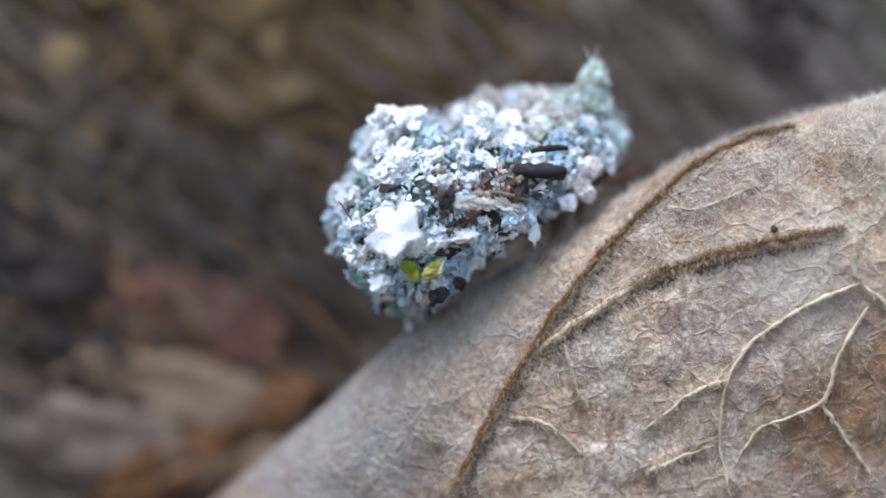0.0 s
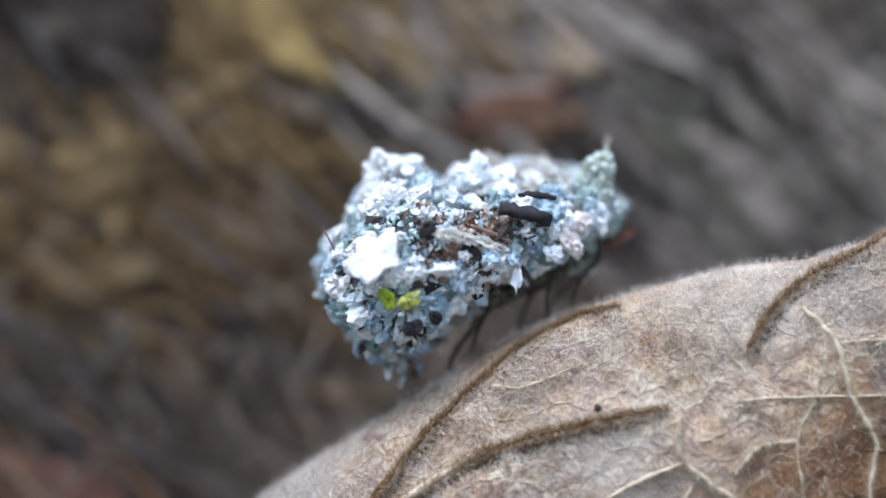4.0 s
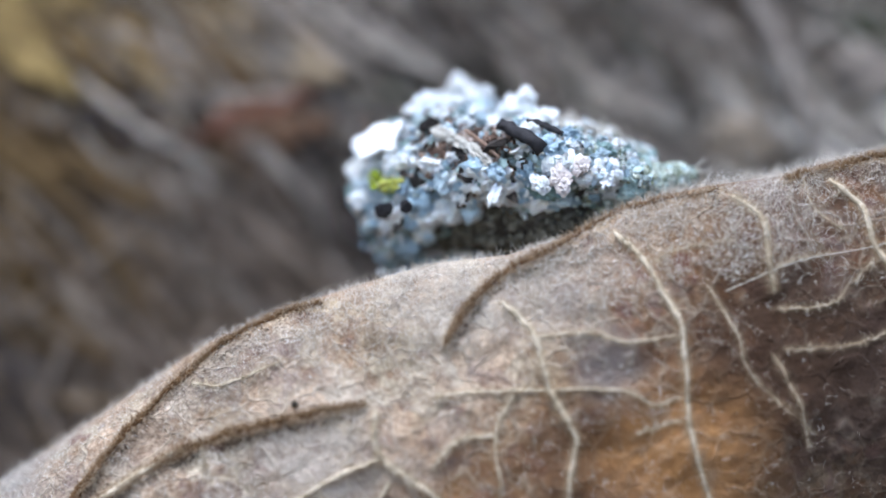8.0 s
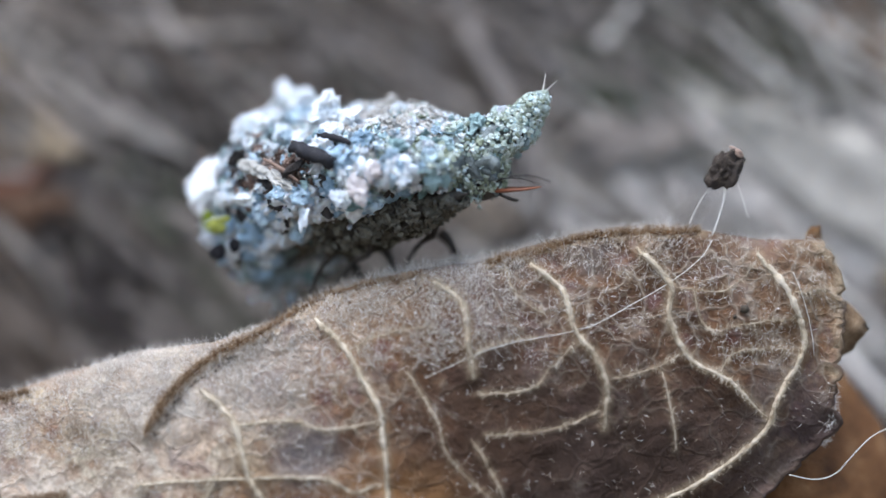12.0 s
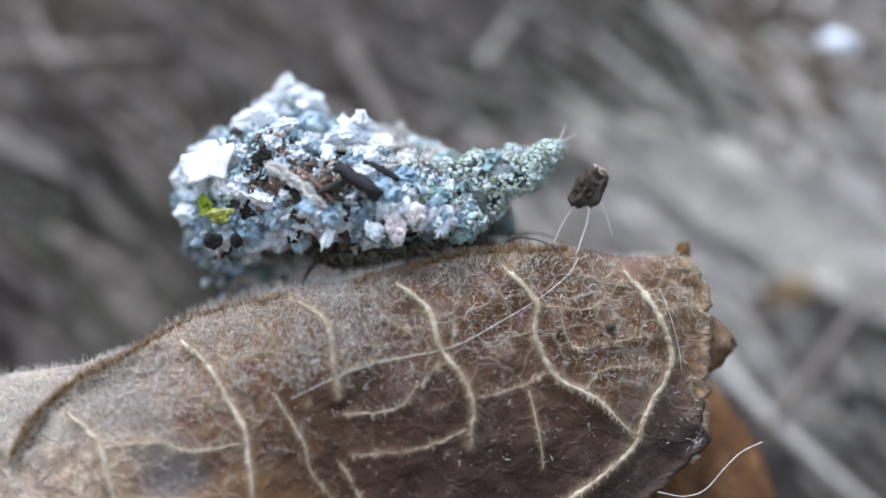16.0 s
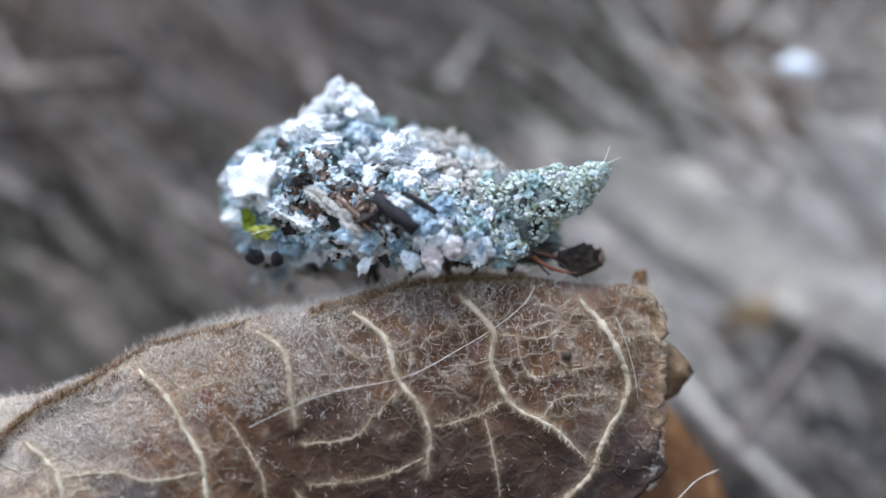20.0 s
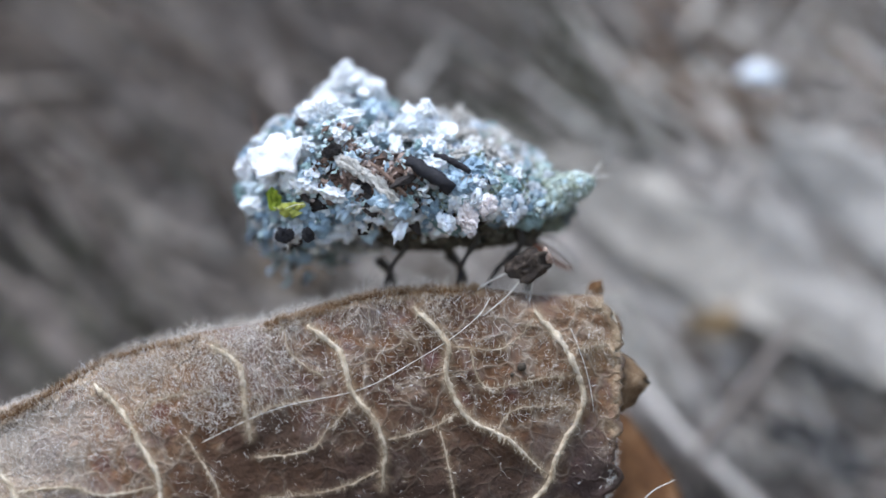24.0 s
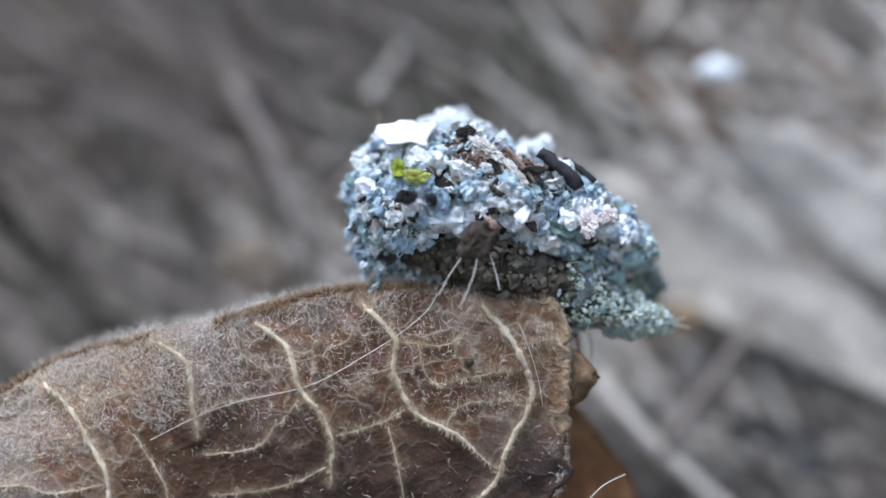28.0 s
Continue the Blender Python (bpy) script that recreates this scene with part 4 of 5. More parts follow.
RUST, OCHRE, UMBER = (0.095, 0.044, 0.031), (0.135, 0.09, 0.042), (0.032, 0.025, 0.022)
BEIGE, TAN, GREYB = (0.23, 0.18, 0.135), (0.13, 0.062, 0.027), (0.21, 0.175, 0.15)
for k, (x, z, ln, w, a, c, lab, up) in enumerate([
    (-4.2, -7.6, 5.6, 2.2, -8, RUST, "red-brown dead leaf piece on the bank", 1.6),
    (-2.6, -8.6, 2.6, 1.5, -20, RUST, "red-brown dead leaf piece on the bank", 2.0),
    # the next two dark pieces stand in for holes in the litter
    (-7.6, -9.0, 2.0, 1.1, 10, UMBER, "dark dead leaf piece on the bank", 2.6),
    (-9.0, -8.6, 1.4, 0.9, 0, UMBER, "dark dead leaf piece on the bank", 2.6),
    (-4.6, -10.2, 8.5, 1.8, -14, (0.17, 0.115, 0.078), "pale beige dead leaf piece on the bank", 2.4),
    (-7.4, -11.6, 6.0, 2.2, -4, (0.15, 0.11, 0.085), "greyish dead leaf piece on the bank", 2.6),
    (-1.8, -10.5, 3.2, 1.3, 28, TAN, "orange-brown dead leaf piece on the bank", 3.0),
    (-5.0, -12.4, 5.5, 1.5, 24, TAN, "orange-brown dead leaf piece on the bank", 3.2),
    (-2.2, -12.6, 5.0, 1.8, 8, (0.17, 0.11, 0.072), "pale beige dead leaf piece on the bank", 3.4),
    (-4.6, 0.8, 8.0, 4.6, -15, (0.105, 0.072, 0.036), "ochre dead leaf piece on the bank", 1.2),
    (-8.6, -0.8, 4.2, 3.2, -40, (0.15, 0.105, 0.055), "brown dead leaf piece on the bank", 1.3),
    (-9.4, -6.4, 4.5, 1.5, -10, UMBER, "dark dead leaf piece on the bank", 2.0),
    (-2.0, -4.2, 6.5, 2.6, -50, UMBER, "dark dead leaf piece on the bank", 1.0),
    (-3.6, 7.6, 6.0, 3.0, -8, (0.028, 0.02, 0.016), "dark dead leaf piece on the bank", 1.8),
    (2.6, 8.8, 6.5, 3.2, -50, (0.24, 0.165, 0.065), "ochre dead leaf piece on the bank", 1.8),
    (5.6, 7.6, 5.0, 2.2, -35, (0.23, 0.155, 0.07), "ochre dead leaf piece on the bank", 1.7),
    (10.4, 8.2, 6.0, 2.6, -25, (0.32, 0.24, 0.16), "brown dead leaf piece on the bank", 1.5),
    (1.2, 7.0, 3.4, 2.4, -60, OCHRE, "ochre dead leaf piece on the bank", 1.6),
    (-2.4, 2.4, 3.4, 2.6, -70, OCHRE, "ochre dead leaf piece on the bank", 2.0),
    (3.4, 5.4, 3.6, 1.9, -20, (0.16, 0.115, 0.075), "brown dead leaf piece on the bank", 1.4),
    (7.2, 6.6, 4.0, 2.4, -15, GREYB, "greyish dead leaf piece on the bank", 1.5),
    (6.4, 4.5, 4.0, 1.3, -8, UMBER, "dark dead leaf piece on the bank", 1.7),
    (10.6, 5.2, 4.0, 0.5, 22, (0.16, 0.07, 0.045), "red-brown dead leaf piece on the bank", 2.0),
    (1.2, 0.6, 4.6, 2.2, -30, (0.075, 0.055, 0.042), "dark dead leaf piece on the bank", 1.2),
    (2.8, -3.4, 5.0, 1.6, -50, UMBER, "dark dead leaf piece on the bank", 1.6),
    (5.8, -2.2, 5.4, 1.2, -50, (0.17, 0.135, 0.105), "brown dead leaf piece on the bank", 1.4),
    (11.2, 4.6, 3.6, 1.2, 12, (0.14, 0.08, 0.05), "red-brown dead leaf piece on the bank", 1.9),
    (15.8, 4.8, 3.2, 1.7, -55, (0.05, 0.055, 0.035), "dark mossy leaf piece on the bank", 1.5),
    (14.2, 1.6, 4.6, 1.1, -58, UMBER, "dark dead leaf piece on the bank", 1.8),
    (18.6, 2.6, 5.0, 1.5, -42, GREYB, "greyish dead leaf piece on the bank", 1.6),
    (23.6, 7.4, 4.8, 1.5, -50, (0.06, 0.055, 0.045), "dark dead leaf piece on the bank", 1.6),
    (26.4, 4.4, 3.0, 1.5, 5, BEIGE, "pale beige dead leaf piece on the bank", 1.8),
    (31.2, 6.8, 4.2, 1.8, 12, GREYB, "greyish dead leaf piece on the bank", 1.9),
    (30.2, 8.8, 3.6, 1.3, -40, (0.055, 0.06, 0.04), "dark mossy leaf piece on the bank", 1.6),
    (38.6, 4.4, 8.5, 2.2, -38, (0.36, 0.325, 0.28), "bleached pale leaf piece on the bank", 1.6),
    (41.6, 4.9, 7.5, 1.6, -36, (0.37, 0.34, 0.30), "bleached pale leaf piece on the bank", 1.5),
    (37.6, 1.6, 5.0, 2.0, -40, (0.35, 0.32, 0.285), "bleached pale leaf piece on the bank", 1.7),
    (39.4, 4.6, 11.5, 3.0, -36, (0.40, 0.36, 0.31), "bleached pale leaf piece on the bank", 2.5),
    (43.4, 3.4, 11.0, 3.2, -38, (0.39, 0.355, 0.315), "bleached pale leaf piece on the bank", 2.4),
    (45.6, 6.0, 9.0, 2.8, -40, (0.37, 0.34, 0.305), "bleached pale leaf piece on the bank", 2.4),
    (37.2, 2.0, 6.0, 1.8, -45, (0.34, 0.31, 0.27), "bleached pale leaf piece on the bank", 2.0),
    (40.2, 2.4, 1.6, 0.9, 10, (0.24, 0.165, 0.09), "brown dead leaf piece on the bank", 4.0),
    (42.2, 8.8, 3.0, 1.2, -60, (0.17, 0.125, 0.095), "brown dead leaf piece on the bank", 2.0),
    (43.6, -1.8, 3.6, 1.7, -20, (0.05, 0.05, 0.05), "dark dead leaf piece on the bank", 1.8),
    (43.8, 1.0, 3.0, 0.9, -25, (0.06, 0.06, 0.065), "dark dead leaf piece on the bank", 2.2),
    (41.0, -3.0, 3.0, 1.3, 10, (0.06, 0.055, 0.05), "dark dead leaf piece on the bank", 1.6),
]):
    fragment(x, z, ln, w, a, c, lab, up, k * 7.3)


def stem(pts, r, mat, label):
    line = spline([(x, bank_y(x, z) - up, z) for x, z, up in pts], 24)
    ob = part("grass_stem", mesh_of("grass_stem", *tube(line, [r * (1 - 0.3 * k / 24) for k in range(25)], 8, 0.05)), mat)
    tagged(ob, label, "stem", "grass stems on the bank")


stem([(26.0, 10.5, 1.2), (27.4, 8.0, 1.8), (28.3, 5.6, 2.2), (28.7, 3.6, 2.0), (28.8, 1.0, 1.2)], 0.32, M_GREY, "bleached bent grass stem on the bank")
stem([(37.6, 0.6, 2.4), (39.2, -1.3, 2.6), (40.9, -2.9, 2.6), (43.0, -4.8, 2.2)], 0.26, M_PALE, "thin bleached grass stem on the bank")
stem([(39.4, -2.2, 2.6), (40.6, -0.5, 2.8), (42.0, 1.3, 2.6), (43.0, 2.4, 2.2)], 0.24, M_GREY, "thin grey grass stem on the bank")
pebble = part("chalk_pebble", mesh_of("chalk_pebble", *moved(lumpy(4, 0.25), place(41.8, bank_y(41.8, 10.3) - 3.2, 10.3, (0.64, 0.5, 0.38), 0, 12, 0))), M_WHITE)
tagged(pebble, "small white chalky pebble on the bank", "pebble")

# ---- the larva under its packet of debris; body space: x ahead, z up, millimetres ----
TOP = [(-5.0, -1.4), (-4.7, 0.0), (-3.9, 0.9), (-3.1, 1.2), (-2.2, 1.6), (-1.3, 1.35), (-0.6, 1.05), (0.4, 1.1), (1.5, 0.9), (2.2, 0.85), (3.0, 0.6), (3.8, 0.15), (4.3, -0.5)]
BOTTOM = [(-5.0, -1.1), (-4.7, -1.45), (-4.3, -2.0), (-3.7, -2.8), (-3.0, -2.85), (-2.4, -2.35), (-1.5, -2.0), (0, -1.45), (1.8, -1.2), (3, -1.2), (3.9, -1.1), (4.3, -0.7)]


def packet(x, phi, k=1.0):
    """A point and the outward way on the packet's envelope: phi 0 far side, 90 top, 180 near side, 270 below."""
    t, b = interp(x, TOP), interp(x, BOTTOM)
    w = 2.1 * max(0.02, 1 - ((x + 0.35) / 4.95) ** 2) ** 0.5
    zc, h = (t + b) / 2, (t - b) / 2
    c, s = math.cos(radians(phi)), math.sin(radians(phi))
    far = 1.3 + 0.4 * min(1.0, max(0.0, -1.5 - x)) if c > 0 else 1.0 - 0.4 * min(1.0, max(0.0, -3.3 - x))
    x += 0.6 * c * -s * max(0.0, min(1.0, -3.0 - x)) if c > 0 and s < 0 else 0.0
    p = Vector((x, w * c * k * far, zc + h * s * k * ((1.15 + 0.3 * max(0.0, min(1.0, x + 3.0, 3.6 - x))) if c > 0 and s < 0 else 1.0) + ((0.80 + 0.30 * max(0.0, 1 - abs(x - 1.6) / 1.6)) * max(0.0, c) * max(0.0, s) * min(1.0, max(0.0, x + 3.5)))))
    n = Vector((0.22 * (x + 0.5), c / max(w, 0.3) * 2, s / max(h, 0.3) * 2)).normalized()
    return p, n


def granule(seed):
    """A small rounded, uneven grain of about unit radius."""
    rnd = random.Random(300 + seed)
    bm = bmesh.new()
    bmesh.ops.create_icosphere(bm, subdivisions=1, radius=1)
    st = (rnd.uniform(0.7, 1.3), rnd.uniform(0.7, 1.1), rnd.uniform(0.6, 1.0))
    for v in bm.verts:
        c = v.co
        q = 1 + 0.7 * nz(c.x * 1.5 + seed * 3.1, c.y * 1.5, c.z * 1.5) + rnd.uniform(-0.12, 0.12)
        v.co = Vector((c.x * q * st[0], c.y * q * st[1], c.z * q * st[2]))
    bm.verts.index_update()
    out = [v.co.copy() for v in bm.verts], [tuple(v.index for v in f.verts) for f in bm.faces]
    bm.free()
    return out


def plate(seed):
    """A torn, bent little flake of about unit radius with thickness."""
    rnd = random.Random(900 + seed)
    n = rnd.randrange(6, 9)
    rim = []
    for k in range(n):
        a = 2 * math.pi * (k + rnd.uniform(-0.3, 0.3)) / n
        r = rnd.uniform(0.5, 1.15)
        rim.append(Vector((r * math.cos(a) * 1.2, r * math.sin(a) * 0.85, rnd.uniform(-0.3, 0.3))))
    th = rnd.uniform(0.22, 0.5)
    vs = [Vector((0, 0, rnd.uniform(0.05, 0.3)))] + rim + [v * 0.85 - Vector((0, 0, th)) for v in rim] + [Vector((0, 0, -th))]
    fs = []
    for k in range(n):
        b = (k + 1) % n
        fs += [(0, 1 + k, 1 + b), (1 + k, 1 + n + k, 1 + n + b, 1 + b), (2 * n + 1, 1 + n + b, 1 + n + k)]
    return vs, fs


HIPS, FOOT = [], []


def build_larva():
    larva = new("lacewing_larva")
    tagged(larva, "brown insect larva carrying a pale lichen debris packet", "insect")
    rnd = random.Random(11)
    # packet core, coloured darker than its crumbs so the gaps between them look shaded
    vs, fs = [], []
    for i in range(41):
        x = -4.9 + 9.1 * i / 40
        for j in range(28):
            p, n = packet(x, 360 * j / 28, 0.86)
            vs.append(p + n * 0.16 * (nz(p.x * 1.4, p.y * 1.4, p.z * 1.4) + 0.6 * nz(p.x * 4, p.y * 4, p.z * 4)))
    for i in range(40):
        for j in range(28):
            a, b = i * 28 + j, i * 28 + (j + 1) % 28
            fs.append((a, b, b + 28, a + 28))
    fs += [tuple(range(28))[::-1], tuple(range(40 * 28, 41 * 28))]
    core = part("debris_packet", mesh_of("debris_packet", vs, fs), M_CORE, larva, "matted grey-green lichen crumbs")

    crumbs, grains = [plate(k) for k in range(14)], [granule(k) for k in range(14)]
    def heap(name, mat, count, sample, size, label, parent, torn=0.5):
        bits = []
        for _ in range(count):
            p, n = sample()
            sc = rnd.uniform(*size) * (0.75 + 0.5 * rnd.random() ** 2)
            p = p + n * 0.30 * nz(p.x * 1.3, p.y * 1.3, p.z * 1.3)
            sort, sc = (crumbs, sc) if rnd.random() < torn else (grains, sc * 0.72)
            bits.append(moved(sort[rnd.randrange(14)], Matrix.Translation(p) @ toward(n + Vector((rnd.gauss(0, .4), rnd.gauss(0, .4), rnd.gauss(0, .4))), rnd.uniform(0, 360), sc)))
        return tagged(part(name, mesh_of(name, *merged(bits), False), mat, parent, label), kind="stuff")

    def around():
        x = rnd.uniform(-4.9, 4.2)
        return packet(x, rnd.uniform(0, 360), rnd.uniform(0.9, 1.04))
    def ahead():
        x = rnd.uniform(0.8, 4.3)
        return packet(x, rnd.uniform(0, 360), rnd.uniform(0.9, 1.04))
    def back():
        return packet(rnd.uniform(-0.4, 3.6), rnd.uniform(15, 118), rnd.uniform(0.96, 1.08))
    def flank():
        return packet(rnd.gauss(-1.0, 0.75), rnd.gauss(168, 17), rnd.uniform(1.0, 1.08))
    def hem():
        return packet(rnd.uniform(-4.9, 4.0), rnd.uniform(205, 262), rnd.uniform(0.96, 1.08))
    heap("lichen_crust", M_CRUMB, 4200, around, (0.06, 0.17), "small grey, white and dark lichen crumbs", larva)
    heap("lichen_crust", M_GREENCRUMB, 1000, ahead, (0.06, 0.17), "small grey-green lichen crumbs", larva)
    heap("lichen_crust", M_GRIT, 1100, back, (0.05, 0.19), "beige-grey gritty crumbs", larva)
    heap("lichen_crust", M_RUSTCRUMB, 520, flank, (0.06, 0.19), "brown and pinkish bark crumbs", larva, 0.7)
    heap("lichen_crust", M_RUSTCRUMB, 260, hem, (0.05, 0.13), "brown and pinkish bark crumbs", larva, 0.5)

    # loose pieces that can be told apart
    shapes = {"crumb": [crumb(40 + k, 0.6, 1.3, 14) for k in range(6)], "frond": [frond(80 + k) for k in range(6)], "lump": [cauliflower(5.3 * k + 1, 3) for k in range(9)]}
    shapes["flake"] = [flake(60 + k, thick=0.22, curl=0.5) for k in range(6)]
    cache = {}
    def piece(name, kind, k, mat, m, label=""):
        key = (kind, k, mat.name)
        if key not in cache:
            cache[key] = mesh_of(name, *shapes[kind][k], kind == "flake")
            cache[key].materials.append(mat)
        ob = new(name, cache[key])
        ob.parent = larva
        ob.matrix_basis = Matrix.Translation(m.translation * MM) @ m.to_3x3().to_4x4()
        return tagged(ob, label)
    for k in range(560):
        x = rnd.uniform(-4.85, 4.0)
        phi = rnd.uniform(35, 285) if k % 5 else rnd.uniform(-40, 90)
        if k % 9 == 0:
            phi = rnd.uniform(215, 262)
        p, n = packet(x, phi, rnd.uniform(1.0, 1.12))
        white = 0.56 if x < 0.5 and p.z > -0.9 else 0.42
        n = (n + Vector((rnd.gauss(0, .5), rnd.gauss(0, .5), rnd.gauss(0, .5)))).normalized()
        s = rnd.uniform(0.20, 0.44) * (0.72 if x > 2 else 1.0) * (1.35 if k % 9 == 0 else 1.0)
        m = Matrix.Translation(p) @ toward(n, rnd.uniform(0, 360), (s * rnd.uniform(0.8, 1.3), s * rnd.uniform(0.55, 1.0), s * rnd.uniform(0.5, 0.95)))
        q, kind = rnd.random(), rnd.choice(("lump", "flake", "lump", "frond", "lump"))
        if -1.9 < x < 0.2 and 150 < phi < 190 and q < 0.5:
            piece("dark_bit" if q < 0.25 else "bark_chip", "crumb", rnd.randrange(6), M_DARKCRUMB if q < 0.25 else M_BARK, m)
        elif 0 < x < 3.4 and 25 < phi < 120:
            piece("bark_chip", kind, rnd.randrange(6), M_BEIGE if q < 0.6 else M_WHITE, m)
        elif q < white:
            piece("lichen_flake", kind, rnd.randrange(6), M_WHITE, m)
        elif q < white + 0.28:
            piece("lichen_bit", kind, rnd.randrange(6), M_BLUE, m)
        elif q < white + 0.40 or x > 2.6:
            piece("lichen_bit", kind, rnd.randrange(6), M_TEAL, m)
        elif q < white + 0.48:
            piece("dark_bit", "crumb", rnd.randrange(6), M_DARKCRUMB, m)
        elif q < white + 0.53:
            piece("bark_chip", "flake", rnd.randrange(6), M_BEIGE, m)
        else:
            piece("lichen_bit", kind, rnd.randrange(6), M_BLUE, m)

    for k in range(260):
        x = rnd.uniform(-4.9, 3.6)
        p, n = packet(x, rnd.uniform(20, 285), rnd.uniform(1.06, 1.16))
        n = (n + Vector((rnd.gauss(0, .7), rnd.gauss(0, .7), rnd.gauss(0, .7)))).normalized()
        sc = rnd.uniform(0.10, 0.24)
        grey = 0 < x < 3.4 and p.y > 0
        piece("lichen_scale", rnd.choice(("flake", "crumb")), rnd.randrange(6), M_BEIGE if grey and k % 2 else (M_WHITE, M_WHITE, M_TEAL, M_BLUE)[k % 4], Matrix.Translation(p) @ toward(n, rnd.uniform(0, 360), (sc, sc * rnd.uniform(0.4, 1), sc)))
    for k in range(80):
        x = rnd.uniform(-4.9, 3.6)
        p, n = packet(x, rnd.uniform(20, 260), rnd.uniform(1.04, 1.14))
        sc = rnd.uniform(0.14, 0.30)
        m = Matrix.Translation(p) @ toward(n, rnd.uniform(0, 360), (sc * 0.7, sc * rnd.uniform(0.3, 0.7), sc * 1.3))
        piece("lichen_frond", "frond", rnd.randrange(6), (M_WHITE, M_BLUE, M_TEAL)[k % 3], m)

    for k in range(110):
        x = -4.55 + 2.2 * rnd.random()
        p, n = packet(x, rnd.uniform(195, 325), rnd.uniform(0.95, 1.08))
        p = p + Vector((-0.05, 0.1, -0.55)) * rnd.random() * (1 if p.y > -0.5 else 0.2)
        d = (Vector((-0.45, -0.15, -1.0)) + n * 0.3 + Vector((rnd.gauss(0, .35), rnd.gauss(0, .35), rnd.gauss(0, .2)))).normalized()
        sc = rnd.uniform(0.20, 0.52)
        m = Matrix.Translation(p + d * sc * 0.5) @ toward(d, rnd.uniform(0, 360), (sc * rnd.uniform(0.25, 0.5), sc * rnd.uniform(0.25, 0.5), sc * 1.25))
        piece("fringe_bit", rnd.choice(("frond", "crumb", "flake")), rnd.randrange(6), (M_WHITE, M_BLUE, M_DARKCRUMB, M_BLUE, M_CRUMB)[k % 5], m)

    def lump(name, x, y, z, size, mat, label, seed, normal=(0, -1, 0.3), spin=0, kind="lump"):
        y -= 0.28 if y < -1 else 0
        vf = flake(seed, curl=0.25, thick=0.16) if kind == "flake" else cauliflower(seed * 3.7, 5, 1.15) if kind == "lump" else lumpy(seed, 0.3, 3)
        part(name, mesh_of(name, *moved(vf, Matrix.Translation((x, y, z)) @ toward(normal, spin, size)), kind != "lump"), mat, larva, label)
    lump("white_flake", -3.85, -1.40, 0.36, (1.12, 0.80, 0.42), M_CHALK, "large chalk-white lichen flake", 1, (-0.3, -0.85, 0.5), 32, "flake")
    lump("white_lump", -3.5, -1.0, 0.36, (0.72, 0.58, 0.34), M_CHALK, "large chalk-white lichen lump", 2, (-0.35, -0.8, 0.5), 20)
    lump("white_lump", -2.1, 1.15, 2.12, (0.58, 0.46, 0.55), M_CHALK, "chalk-white lichen peak", 3)
    lump("white_lump", -1.45, 0.95, 2.0, (0.46, 0.42, 0.42), M_CHALK, "chalk-white lichen peak", 4)
    for k, (x, y, z) in enumerate(((-2.6, 0.9, 2.0), (-1.9, 0.7, 2.45), (-2.2, 1.0, 2.6), (-1.2, 0.8, 2.3), (-2.8, 0.5, 1.8), (-0.2, -0.3, 1.85), (0.3, -0.4, 1.95), (-1.6, 0.5, 2.1))):
        lump("white_flake", x, y, z, (0.30, 0.22, 0.22), M_CHALK, "small curled white lichen flake", 60 + k, (0.3 * (k % 3 - 1), -0.6, 0.8), 50 * k, "flake" if k % 2 else "lump")
    lump("white_lump", -2.7, -0.3, 1.45, (0.6, 0.5, 0.45), M_WHITE, "chalk-white lichen lump", 5)
    lump("white_flake", 0.15, -0.45, 1.62, (0.55, 0.34, 0.25), M_WHITE, "curled white lichen flake", 6, (0.1, -0.6, 0.8), 30)
    lump("white_lump", 0.0, -0.35, 1.45, (0.45, 0.35, 0.25), M_WHITE, "white lichen lump", 7)
    lump("white_flake", 0.9, -0.4, 1.30, (0.42, 0.3, 0.22), M_WHITE, "white lichen flake", 8, (0, -0.5, 0.8), 80)
    for k, (x, y, z, w) in enumerate(((0.5, 0.9, 1.40, 0.36), (1.2, 0.3, 1.15, 0.34), (1.3, 1.2, 1.35, 0.40), (2.0, 0.6, 1.10, 0.36), (2.5, 0.2, 0.80, 0.30), (2.7, 0.9, 0.90, 0.30), (1.8, -0.3, 0.95, 0.28))):
        lump("bark_flake", x, y, z, (w * 1.3, w * 0.8, w * 0.7), M_BEIGE, "frayed beige-grey bark flake", 9 + 3 * k, (0.2, -0.45, 0.9), 40 * k, "flake" if k % 2 else "lump")
    lump("hanging_flake", 0.0, -2.1, -1.35, (0.22, 0.46, 0.3), M_WHITE, "hanging white lichen flake", 10, (0.1, -1, 0.1), -20, "flake")
    lump("pink_chip", 1.92, -1.85, -0.82, (0.30, 0.42, 0.22), M_PINK, "pinkish-white smooth chip", 11, (0.1, -1, 0.2), 20)
    lump("pale_chip", 2.45, -1.72, -0.40, (0.30, 0.22, 0.18), M_PINK, "pale smooth chip", 12, (0.1, -1, 0.3), 60)
    lump("pale_chip", 3.1, -1.35, -0.60, (0.24, 0.36, 0.18), M_WHITE, "white smooth chip", 13, (0.3, -1, 0.2), 10)
    lump("pale_chip", 2.0, -1.55, -0.10, (0.28, 0.18, 0.16), M_WHITE, "white smooth chip", 14, (0.1, -1, 0.4), 70)
    lump("pale_chip", 1.3, -1.95, -1.00, (0.24, 0.30, 0.18), M_WHITE, "white smooth chip", 15, (0.1, -1, 0.1), 40)
    for k in range(11):
        x = 1.5 + 0.22 * k + rnd.uniform(-0.1, 0.1)
        p, n = packet(x, rnd.uniform(172, 208), 1.05)
        w = rnd.uniform(0.13, 0.21)
